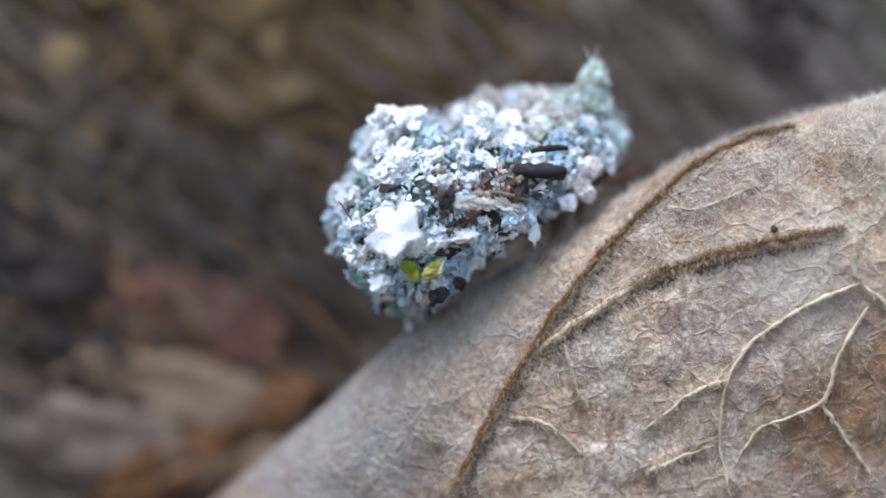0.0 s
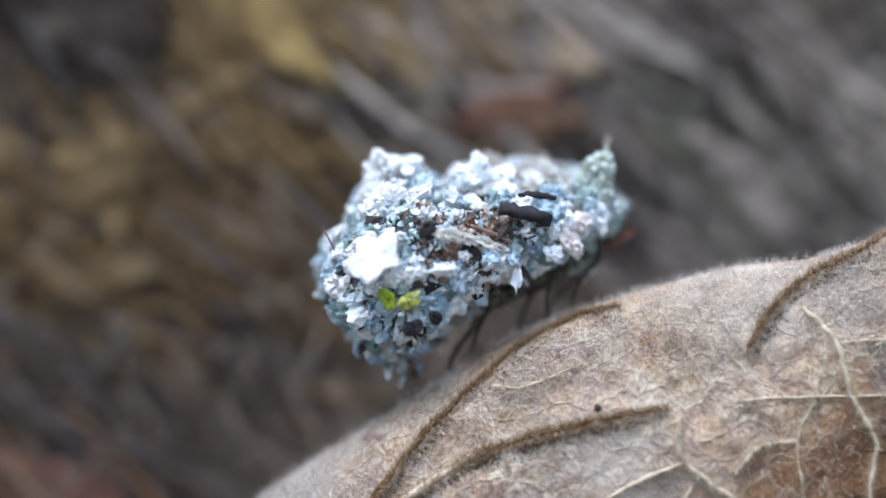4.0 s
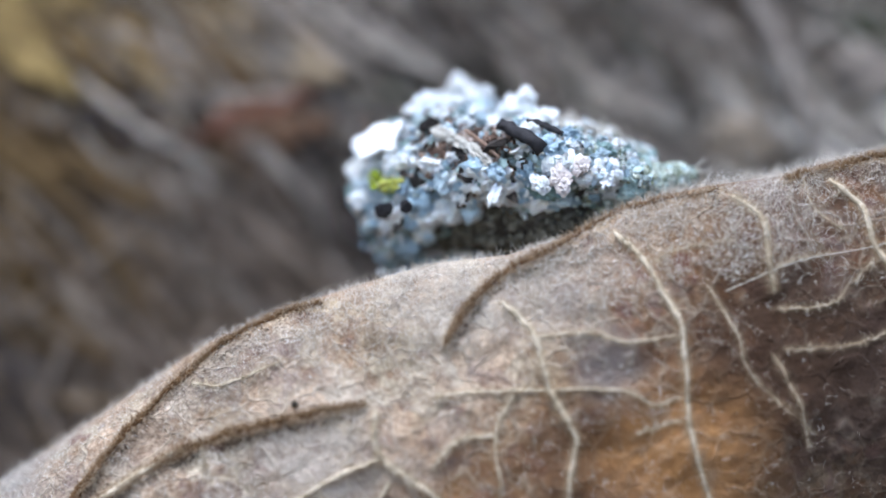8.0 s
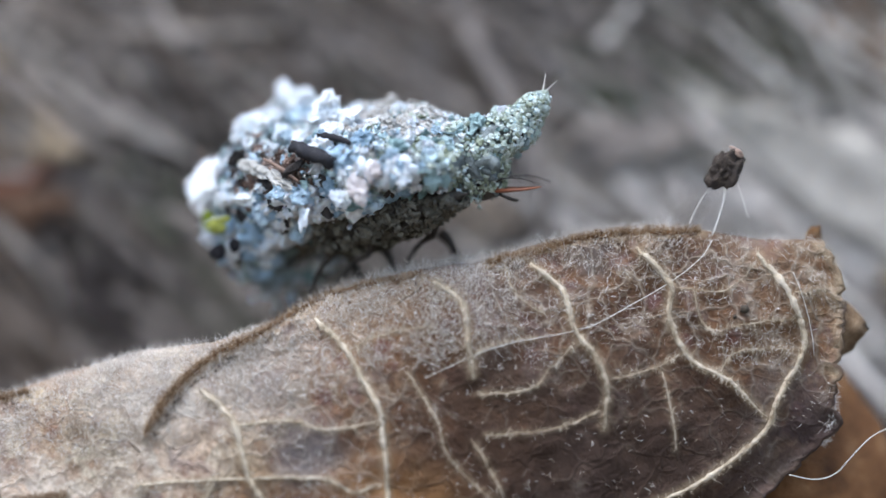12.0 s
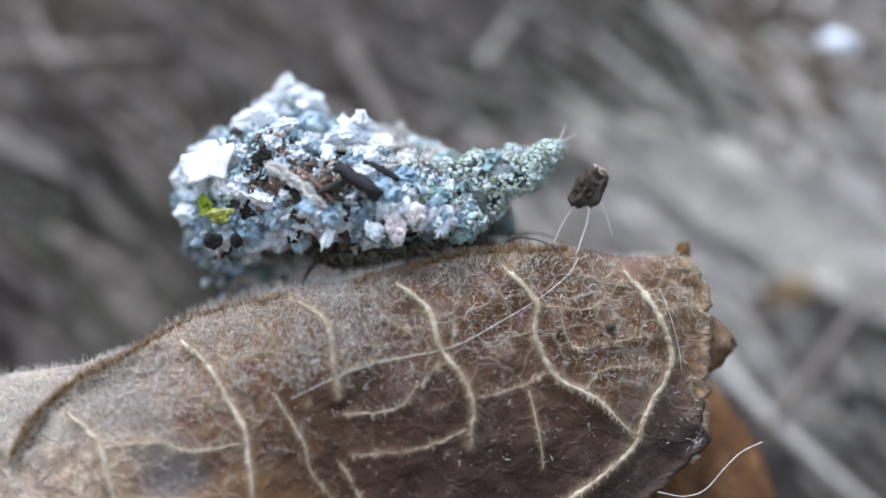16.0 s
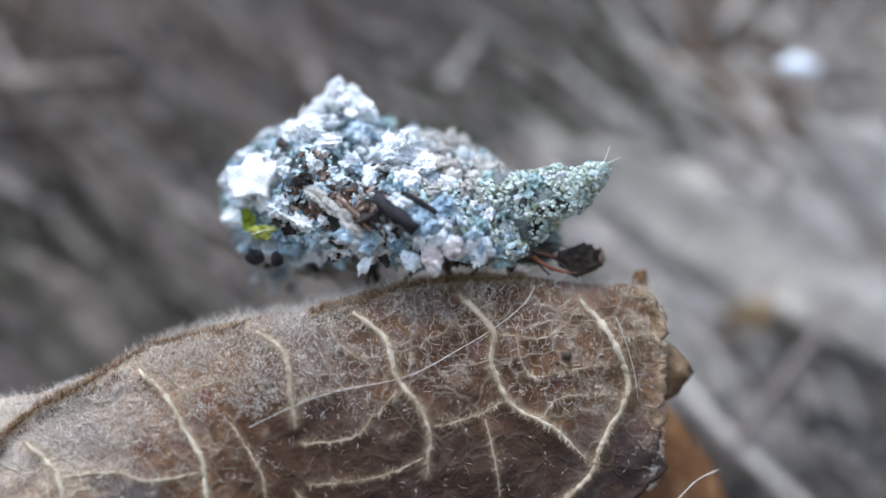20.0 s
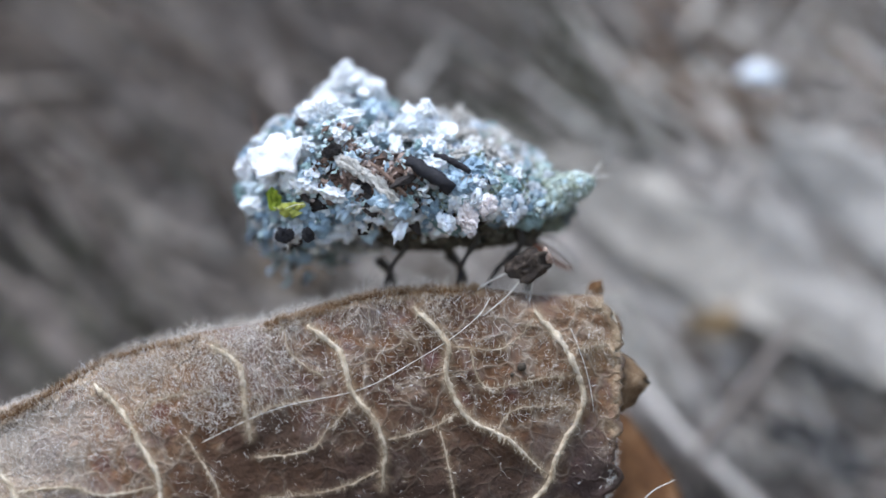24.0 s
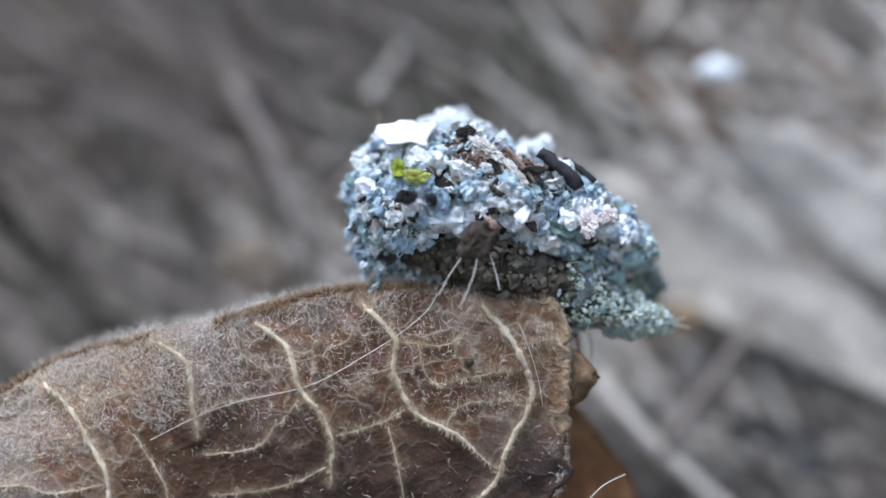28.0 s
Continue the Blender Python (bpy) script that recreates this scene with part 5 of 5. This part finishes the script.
        lump("pale_chip", p.x, min(p.y + 0.2, -0.6), p.z, (w, w * rnd.uniform(1.3, 1.9), w * 0.7), M_WHITE, "white smooth chip", 40 + k, n, rnd.uniform(-50, 50), "chip")
    lump("yellow_flake", -3.2, -1.80, -1.10, (0.36, 0.20, 0.15), M_YELLOW, "bright yellow lichen flake", 16, (0, -1, 0.35), 14)
    lump("green_shoot", -3.78, -1.50, -0.92, (0.20, 0.30, 0.14), M_MOSS, "yellow-green moss shoot", 17, (-0.3, -1, 0.2), 12)
    lump("dark_crumb", -3.35, -1.95, -1.85, (0.27, 0.20, 0.18), M_BLACK, "black crumb", 18, (0, -1, 0), 8)
    lump("dark_crumb", -2.65, -2.0, -1.75, (0.16, 0.19, 0.15), M_BLACK, "black crumb", 28, (0, -1, 0), 8)
    lump("dark_crumb", -0.9, -2.0, -0.7, (0.22, 0.34, 0.16), M_DARKCRUMB, "black crumb", 19, (0, -1, 0), 15)
    lump("dark_crumb", -2.2, -1.75, 0.75, (0.28, 0.18, 0.16), M_DARKCRUMB, "black crumb", 20, (0, -1, 0.5), 30)
    lump("dark_crumb", -1.2, -1.9, -0.1, (0.36, 0.18, 0.16), M_DARKCRUMB, "black crumb", 21, (0, -1, 0.3), -30)
    lump("bark_chip", -1.5, -1.95, 0.35, (0.6, 0.2, 0.16), M_BEIGE, "pinkish-beige bark chip", 22, (0, -1, 0.5), -28)
    lump("bark_chip", -0.6, -2.05, -0.15, (0.52, 0.19, 0.16), M_BEIGE, "pinkish-beige bark chip", 23, (0, -1, 0.4), -35)
    def stick(name, a, b, r, mat, label, sq=0.7):
        a, b = [(v[0], v[1] - (0.38 if v[1] < -1.4 else 0), v[2]) for v in (a, b)]
        pts = [Vector(a).lerp(Vector(b), k / 8) + Vector((0, 0, 0.05 * math.sin(k / 8 * 3.1))) for k in range(9)]
        part(name, mesh_of(name, *tube(pts, [r * (0.75 + 0.3 * math.sin(k / 8 * 3.1)) for k in range(9)], 8, 0.32, sq)), mat, larva, label)
    stick("black_stick", (0.0, -1.88, 0.74), (1.40, -2.0, 0.02), 0.215, M_BLACK, "short black charred stick", 0.9)
    stick("brown_twig", (0.75, -1.55, 0.92), (1.85, -1.60, 0.52), 0.10, M_BLACK, "thin dark brown twig")
    stick("brown_twig", (-1.0, -1.95, 0.55), (0.1, -2.0, -0.3), 0.06, M_BARK, "thin pale brown twig")
    stick("bristle", (-4.5, -0.3, 0.4), (-4.75, -0.35, 1.35), 0.025, M_BARK, "stiff upright bristle", 1)
    stick("bristle", (-3.2, 0.4, 1.5), (-3.0, 0.4, 2.15), 0.016, M_SILK, "fine pale bristle", 1)
    for k in range(26):
        p, n = packet(rnd.uniform(-5, 4), rnd.uniform(20, 200), 1.0)
        e = p + (n + Vector((rnd.gauss(0, .5), rnd.gauss(0, .5), rnd.gauss(0, .5)))) * rnd.uniform(0.25, 0.55)
        stick("bristle", p, e, 0.010, M_SILK, "fine pale bristle", 1)

    # soft body below the packet, in segments
    vs, fs = [], []
    n = 42
    for i in range(n):
        f = i / (n - 1)
        x = -3.3 + 7.4 * f
        r = 0.88 * max(0.0, math.sin(min(1, max(0.0, f * 1.02)) * math.pi)) ** 0.7 * (1 + 0.07 * math.sin(f * 56)) + 0.03
        for k in range(20):
            a = 2 * math.pi * k / 20
            vs.append((x, 1.25 * r * math.cos(a) + 0.1, -1.62 + 0.2 * f + r * 0.95 * math.sin(a) * (1 + 0.06 * nz(x * 2, a * 2, 3))))
    for i in range(n - 1):
        for k in range(20):
            a, b = i * 20 + k, i * 20 + (k + 1) % 20
            fs.append((a, b, b + 20, a + 20))
    abdomen = part("abdomen", mesh_of("abdomen", vs, fs), M_BODY, larva, "mottled dark brown segmented body")
    def belly():
        x = rnd.uniform(-3.2, 4.0)
        a = rnd.uniform(150, 390)
        c, s = math.cos(radians(a)), math.sin(radians(a))
        f = (x + 3.3) / 7.4
        o = max(0.1, math.sin(f * math.pi)) ** 0.6 * (1 + 0.15 * nz(x * 2, a * 0.05, 3))
        return Vector((x, 1.15 * c * o, -1.60 + 0.88 * s * o)), Vector((0, c, s))
    heap("belly_crust", M_BELLY, 1700, belly, (0.06, 0.20), "dark crumbs clinging to the body", abdomen)
    lobe = part("front_lobe", mesh_of("front_lobe", *moved(cauliflower(77.0, 4), place(3.9, 1.15, -0.95, (0.95, 0.95, 0.8)))), M_CORE, larva, "matted olive-grey lichen lobe")
    def under():
        d = Vector((rnd.gauss(0, 1), rnd.gauss(0, 1), rnd.gauss(0, 1))).normalized()
        return Vector((3.9 + 0.95 * d.x, 1.15 + 0.95 * d.y, -0.95 + 0.8 * d.z)), d
    heap("lobe_crust", M_GREENCRUMB, 700, under, (0.06, 0.17), "olive-grey lichen crumbs", lobe)

    # head end: neck, skull, jaws, feelers
    head = part("head", mesh_of("head", *moved(lumpy(31, 0.12), place(0, 0, 0, (0.52, 0.42, 0.30)))), M_BODY, larva, "flat dark brown head")
    neck = [Vector((-1.9 + 0.26 * k, 0, 0.15 * math.sin(k * 0.4))) for k in range(7)]
    part("neck", mesh_of("neck", *tube(neck, [0.45, 0.58, 0.6, 0.56, 0.5, 0.42, 0.34], 12, 0.12)), M_BODY, head, "wrinkled brown neck")
    for s in (-1, 1):
        jaw = spline([(0.35, 0.2 * s, -0.02), (0.85, 0.38 * s, -0.03), (1.35, 0.34 * s, -0.02), (1.75, 0.08 * s, 0.02)], 14)
        part("jaw", mesh_of("jaw", *tube(jaw, [0.085 * (1 - 0.75 * k / 14) for k in range(15)], 7)), M_JAW, head, "curved reddish-brown sickle jaw")
        feel = spline([(0.3, 0.26 * s, 0.12), (0.8, 0.5 * s, 0.32), (1.4, 0.62 * s, 0.30), (1.9, 0.7 * s, 0.12)], 14)
        part("feeler", mesh_of("feeler", *tube(feel, [0.028 * (1 - 0.6 * k / 14) for k in range(15)], 5)), M_LIMB, head, "thin dark feeler")
        palp = spline([(0.42, 0.1 * s, -0.1), (0.8, 0.14 * s, -0.28), (1.05, 0.16 * s, -0.36)], 8)
        part("palp", mesh_of("palp", *tube(palp, [0.03] * 9, 5)), M_LIMB, head, "thin dark palp")

    # the tapering tuft carried in front
    cone = [Vector((-0.6 + 3.7 * k / 14, 0, 0.12 * math.sin(k * 0.5))) for k in range(15)]
    rad = [(1.12 * (1 - k / 14) ** 0.75 + 0.07) * (1 + 0.45 * nz(k * 0.55, 3, 3)) for k in range(15)]
    tuft = part("front_tuft", mesh_of("front_tuft", *tube(cone, [r * 0.8 for r in rad], 12, 0.3)), M_CORE, larva, "tapering grey-green lichen tuft")
    def on_cone():
        f = rnd.random() ** 0.8
        a = rnd.uniform(0, 6.283)
        r = (1.12 * (1 - f) ** 0.75 + 0.08) * (1 + 0.25 * nz(f * 4, a, 2))
        d = Vector((0.35, math.cos(a), math.sin(a))).normalized()
        return Vector((-0.6 + 3.7 * f, r * math.cos(a), r * math.sin(a) + 0.12 * math.sin(f * 7))), d
    heap("tuft_crust", M_TUFT, 1500, on_cone, (0.05, 0.16), "grey-green lichen crumbs", tuft, 0.3)
    heap("tuft_crust", M_CRUMB, 240, on_cone, (0.05, 0.15), "pale lichen crumbs", tuft, 0.4)
    heap("tuft_crust", M_GREENCRUMB, 380, on_cone, (0.05, 0.15), "olive-grey lichen crumbs", tuft)
    for k in range(60):
        p, d = on_cone()
        sc = rnd.uniform(0.12, 0.30) * (1.15 - 0.2 * p.x)
        m = Matrix.Translation(p) @ toward(d + Vector((rnd.gauss(0, .4), rnd.gauss(0, .4), rnd.gauss(0, .4))), rnd.uniform(0, 360), (sc, sc * rnd.uniform(0.6, 1), sc))
        piece("lichen_bit", rnd.choice(("frond", "flake", "lump")), rnd.randrange(6), M_TEAL if k % 3 else M_WHITE, m).parent = tuft
    for k in range(5):
        p, d = on_cone()
        e = p + (d + Vector((1.2, 0, 0.2))) * rnd.uniform(0.12, 0.3)
        part("bristle", mesh_of("bristle", *tube([p.lerp(e, q / 4) for q in range(5)], [0.014] * 5, 4)), M_SILK, tuft)
    for a in ((3.0, 0, 0.1, 3.45, 0.1, 0.5), (3.0, 0, 0.1, 3.6, -0.1, 0.12)):
        p, e = Vector(a[:3]), Vector(a[3:])
        part("bristle", mesh_of("bristle", *tube([p.lerp(e, q / 4) for q in range(5)], [0.022 - 0.003 * q for q in range(5)], 5)), M_SILK, tuft)

    legs = []
    for hx in (3.3, 1.7, -0.2):
        for s in (-1, 1):
            thigh = spline([(0, 0, 0.0), (0.34, 0.12 * s, -0.35), (0.52, 0.16 * s, -0.85), (0.46, 0.17 * s, -1.15)], 10)
            shin = spline([(0.46, 0.17 * s, -1.15), (0.05, 0.18 * s, -1.62), (-0.18, 0.17 * s, -2.1), (-0.30, 0.16 * s, -2.62)], 12)
            leg = part("leg", mesh_of("leg", *tube(thigh, [0.15 - 0.055 * k / 10 + 0.02 * math.sin(k * 1.3) for k in range(11)], 8, 0.08)), M_LIMB, larva, "dark brown leg banded with grey")
            part("knee", mesh_of("knee", *moved(lumpy(3, 0.25, 2), place(0.46, 0.17 * s, -1.15, (0.11, 0.10, 0.11)))), M_BODY, leg)
            part("shin", mesh_of("shin", *tube(shin, [0.088 - 0.05 * k / 12 + 0.012 * math.sin(k * 1.5) for k in range(13)], 7, 0.06)), M_LIMB, leg)
            part("foot", mesh_of("foot", *moved(lumpy(5, 0.2, 2), place(-0.31, 0.16 * s, -2.63, (0.07, 0.05, 0.04)))), M_BODY, leg)
            for q in range(7):
                p = shin[2 + q]
                e = p + Vector((random.uniform(-1, 1), random.uniform(-1, 1), random.uniform(-0.3, 0.3))).normalized() * 0.16
                part("bristle", mesh_of("bristle", *tube([p.lerp(e, w / 3) for w in range(4)], [0.009, 0.007, 0.005, 0.003], 3)), M_LIMB, leg)
            legs.append(leg)
            HIPS.append(Vector((hx - 0.3, 0.35 * s - (0.1 if hx > 3 else 0.4), -0.8)))
            FOOT.append(Vector((-0.31, 0.16 * s, -2.66)))
    return larva, head, tuft, legs, abdomen


M_CORE = simple("packet_core", [(0.25, (0.045, 0.048, 0.046)), (0.5, (0.15, 0.17, 0.165)), (0.75, (0.34, 0.38, 0.38))], 1.5, 0.95, 0.08, 0.15)
LARVA, HEAD, TUFT, LEGS, ABDOMEN = build_larva()


# ---- the dark seed husk on its three threads ----
def build_seed():
    seed = new("seed_husk")
    tagged(seed, "small dark rough seed husk standing on thin silk threads", "seed")
    part("husk", mesh_of("husk", *moved(lumpy(21, 0.5, 4), place(0, 0, 0.02, (0.40, 0.36, 0.56), 0, 38, 0))), M_SEED, seed)
    part("husk_cap", mesh_of("husk_cap", *moved(lumpy(22, 0.5), place(0.32, 0, 0.46, (0.24, 0.2, 0.12), 0, 38, 0))), M_BARK, seed, "frayed pale brown cap")
    for pts in ([(-0.35, 0, -0.4), (-0.75, 0.1, -1.0), (-1.05, 0.2, -1.65)], [(0.0, -0.1, -0.5), (-0.1, -0.15, -1.1), (-0.4, -0.25, -1.95)],
                [(0.3, 0, -0.3), (0.5, 0.1, -0.8), (0.68, 0.2, -1.4)]):
        part("stalk", mesh_of("stalk", *tube(spline(pts, 12), [0.017] * 13, 5)), M_SILK, seed, "thin pale silk stalk")
    return seed


SEED = build_seed()


def motions():
    # seconds, place in millimetres, roll, pitch, yaw in degrees
    rows = [
        (0.0, 4.51, 82.70, -2.45, 15.1, -24.3, 17.9),
        (1.0, 6.68, 82.90, -0.34, 18.0, -19.1, 19.6),
        (2.0, 7.88, 83.00, 0.80, 8.0, -20.6, 36.0),
        (5.0, 10.65, 82.69, 1.63, 5.9, -13.9, 1.9),
        (6.0, 13.04, 82.79, 2.46, -0.3, -0.8, -4.3),
        (7.0, 16.01, 82.83, 3.15, -6.2, 0.7, -12.5),
        (8.0, 18.92, 83.48, 3.34, -5.9, 1.2, -15.5),
        (9.0, 20.54, 83.40, 3.81, -3.3, -2.4, -22.6),
        (10.0, 19.42, 82.90, 4.10, 2.2, -9.6, -32.4),
        (11.0, 20.11, 82.30, 4.66, 10.1, -14.2, -41.3),
        (12.0, 22.27, 82.40, 5.71, 7.7, -7.8, -32.9),
        (13.0, 25.50, 82.12, 6.30, 15.9, 6.9, -19.2),
        (15.5, 26.42, 82.23, 5.64, 11.8, 7.9, -7.6),
        (16.0, 26.34, 82.19, 5.76, 9.1, 7.6, -6.5),
        (16.5, 25.82, 82.19, 6.10, 4.4, 6.0, -11.5),
        (17.0, 27.41, 82.41, 6.69, 7.8, 5.6, -10.2),
        (17.5, 27.71, 82.20, 6.76, 6.0, 3.5, -12.9),
        (18.0, 27.60, 82.31, 6.50, 15.8, 3.5, -13.1),
        (18.5, 28.26, 82.24, 6.62, 15.0, 7.2, -15.4),
        (19.0, 27.95, 82.42, 6.48, 16.9, 3.4, -12.3),
        (19.5, 28.66, 82.18, 6.43, 18.2, 9.1, -13.6),
        (20.0, 28.94, 81.85, 6.20, 21.4, 11.9, -11.2),
        (20.5, 28.52, 82.26, 6.16, 16.6, 9.0, -9.0),
        (21.0, 28.54, 82.20, 6.40, 18.2, 1.7, -4.0),
        (22.0, 30.02, 82.29, 6.67, 18.9, 11.4, -7.5),
        (24.5, 30.85, 82.33, 7.45, 9.0, 3.9, 0.1),
        (25.0, 30.90, 82.37, 7.54, -0.2, 0.1, 0.2),
        (25.5, 31.03, 82.44, 7.03, -15.0, -0.1, -1.2),
        (26.0, 33.10, 82.47, 7.45, -17.4, 9.0, -8.4),
        (27.0, 33.99, 82.77, 6.70, -21.9, 10.9, -3.3),
        (28.0, 35.42, 82.70, 6.09, -20.0, 19.0, 8.0),
    ]
    walk(LARVA, [(t, pose(x * MM, y * MM, z * MM, a, b, c)) for t, x, y, z, a, b, c in rows])
    # tip of the tuft in body space
    tip = [(0, 4.3, 0, 1.7), (1, 4.2, 0, 1.5), (2, 1.8, 0, 2.8), (2.6, 2.6, 0, 2.5), (5, 4.2, 0, 0.7), (6, 4.5, 0.1, 0.1), (8, 5.3, 0.7, -0.2), (9, 6.0, 1.2, 0.1), (10, 6.1, 1.9, 0.4), (11, 5.9, 2.3, 0.4),
           (12, 6.2, 2.0, 0.85), (13, 6.3, 1.15, 1.7), (16, 6.2, 0.5, 1.8), (17, 6.0, 0.5, 1.6), (18, 5.9, 0.5, 2.0), (20, 6.15, 0.5, 1.95), (22, 6.2, 0.4, 1.95), (24, 5.4, 0, 0.2), (25, 5.2, 0, -0.5),
           (26, 5.7, 0, -1.75), (27, 5.4, 0, -1.7), (28, 5.4, 0, -2.3)]
    # where the tuft bends away from the packet
    bend = [(0, -0.35), (6, -0.35), (10, -0.7), (11, -0.9), (12, -0.7), (13, -0.35), (24, -0.5), (25, -1.0), (26, -1.9), (27, -1.8), (28, -2.2)]
    def tuft_pose(t, x, y, z):
        d = Vector((x - (3.6 if 9.5 < t < 12.5 else 2.9), y * (0.5 if 9.5 < t < 12.5 else 1.0), z - interp(t, bend)))
        a = math.atan2(d.z, math.hypot(d.x, d.y))
        base = Vector((x, y, z)) - d.normalized() * 3.1
        return pose(base.x * MM, base.y * MM, base.z * MM, 0, -math.degrees(a), math.degrees(math.atan2(d.y, d.x)))
    walk(TUFT, [(t, tuft_pose(t, x, y, z)) for t, x, y, z in tip])
    # head in body space: ahead, height, downward turn
    look_rows = [(0, 2.9, -0.1, -1.7, 10), (2, 2.9, -0.1, -1.7, 10), (5, 2.9, -0.1, -1.75, -12), (7, 3.2, -0.1, -1.9, 0), (9, 3.4, 0.5, -1.6, 0), (10.5, 3.2, 1.2, -1.6, 8), (11.5, 3.4, 1.3, -1.6, 8), (12.2, 4.3, 1.0, -1.4, 8),
                 (13, 5.0, 0.7, -1.0, 6), (15.5, 4.8, -0.1, -1.2, 4), (17, 4.3, -0.1, -1.2, -4), (18.5, 4.1, -0.1, -1.0, 12), (20, 4.1, -0.1, -0.8, 14), (22, 4.0, -0.1, -1.0, 12),
                 (24.5, 3.2, 0.4, -1.9, 45), (25, 2.8, 0.7, -2.1, 60), (26, 2.6, 1.0, -2.2, 65), (27, 2.6, 1.1, -2.3, 70), (28, 2.6, 1.2, -2.4, 70)]
    walk(HEAD, [(t, pose(x * MM, y * MM, z * MM, 0, p, 14 * y if t < 20 else 0)) for t, x, y, z, p in look_rows])
    # the soft body drawn up into the packet or let down
    walk(ABDOMEN, [(t, pose(0, 0, z * MM)) for t, z in ((0, 0.35), (2, 0.35), (5, -0.1), (6, -0.35), (9, -0.3), (12, -0.1), (13, 0.45), (15.5, 0.1), (17.5, 0.1), (18.5, 0.45), (20, 0.65), (22, 0.7), (24.5, -0.2), (25, -0.7), (26, -0.75), (27, -0.7), (28, -0.6))])
    # legs: each foot holds its place on the crest for a while, then steps ahead
    table = [(r[0], pose(r[1], r[2], r[3], *r[4:])) for r in rows]
    def body_at(t):
        k = max(i for i, q in enumerate(table) if q[0] <= t + 1e-6)
        if k == len(table) - 1:
            return table[k][1]
        (t0, a), (t1, b) = table[k], table[k + 1]
        return a.lerp(b, (t - t0) / (t1 - t0))
    for k, leg in enumerate(LEGS):
        near = k % 2 == 0
        hip0, stride = HIPS[k], 1.7
        steps = []
        for i in range(57):
            t = i * 0.5
            m = body_at(t)
            hip = m @ hip0
            go = hip.x / stride + (k % 2) * 0.5 + (k // 2) * 0.33
            fx = hip.x - 0.35 + stride * 0.8 * (0.5 - (go - math.floor(go)))
            b = 0.35 if near else 1.9
            foot = Vector((fx, face_y(fx, crest(fx)) + b * 0.75, crest(fx) - back_drop(fx, b) + 0.05))
            tuck = min(1.0, max(0.0, t - 25.2, min(t - 4.8, 12.6 - t)))
            foot = foot + Vector((-0.2, 1.9, 0.35)) * tuck
            foot = m.inverted() @ foot
            hip1 = hip0 + Vector((0, 1.3, 0.2)) * tuck
            d = (foot - hip1).normalized()
            turn = FOOT[k].rotation_difference(d).to_matrix().to_4x4()
            at = foot - d * FOOT[k].length
            steps.append((t, Matrix.Translation(at * MM) @ turn))
        walk(leg, steps)
    husk = [(0, 33.5, 81.1, 5.54, 0), (11, 33.5, 81.1, 5.54, 0), (16.5, 33.42, 81.1, 5.5, 0), (17, 33.44, 81.1, 5.48, 0), (17.5, 33.73, 81.6, 5.35, 8), (18, 33.89, 81.5, 5.2, 15),
            (18.5, 34.2, 81.5, 4.75, 25), (19, 34.06, 81.5, 4.75, 25), (19.5, 34.6, 81.5, 4.3, 40), (20, 34.47, 81.5, 4.25, 45), (20.5, 34.5, 81.5, 4.5, 40), (21, 34.7, 81.5, 4.3, 45),
            (21.5, 34.75, 81.5, 4.15, 50), (22, 34.45, 81.4, 4.4, 40), (22.5, 34.6, 81.3, 4.45, 40), (24.5, 34.2, 80.8, 4.4, 30), (25, 34.4, 80.5, 4.4, 30), (26, 34.5, 79.9, 4.45, 20),
            (27, 34.44, 79.7, 4.9, 5), (28, 34.37, 79.7, 4.98, 5)]
    walk(SEED, [(t, pose(x * MM, y * MM, z * MM, 0, a, 0)) for t, x, y, z, a in husk])


motions()
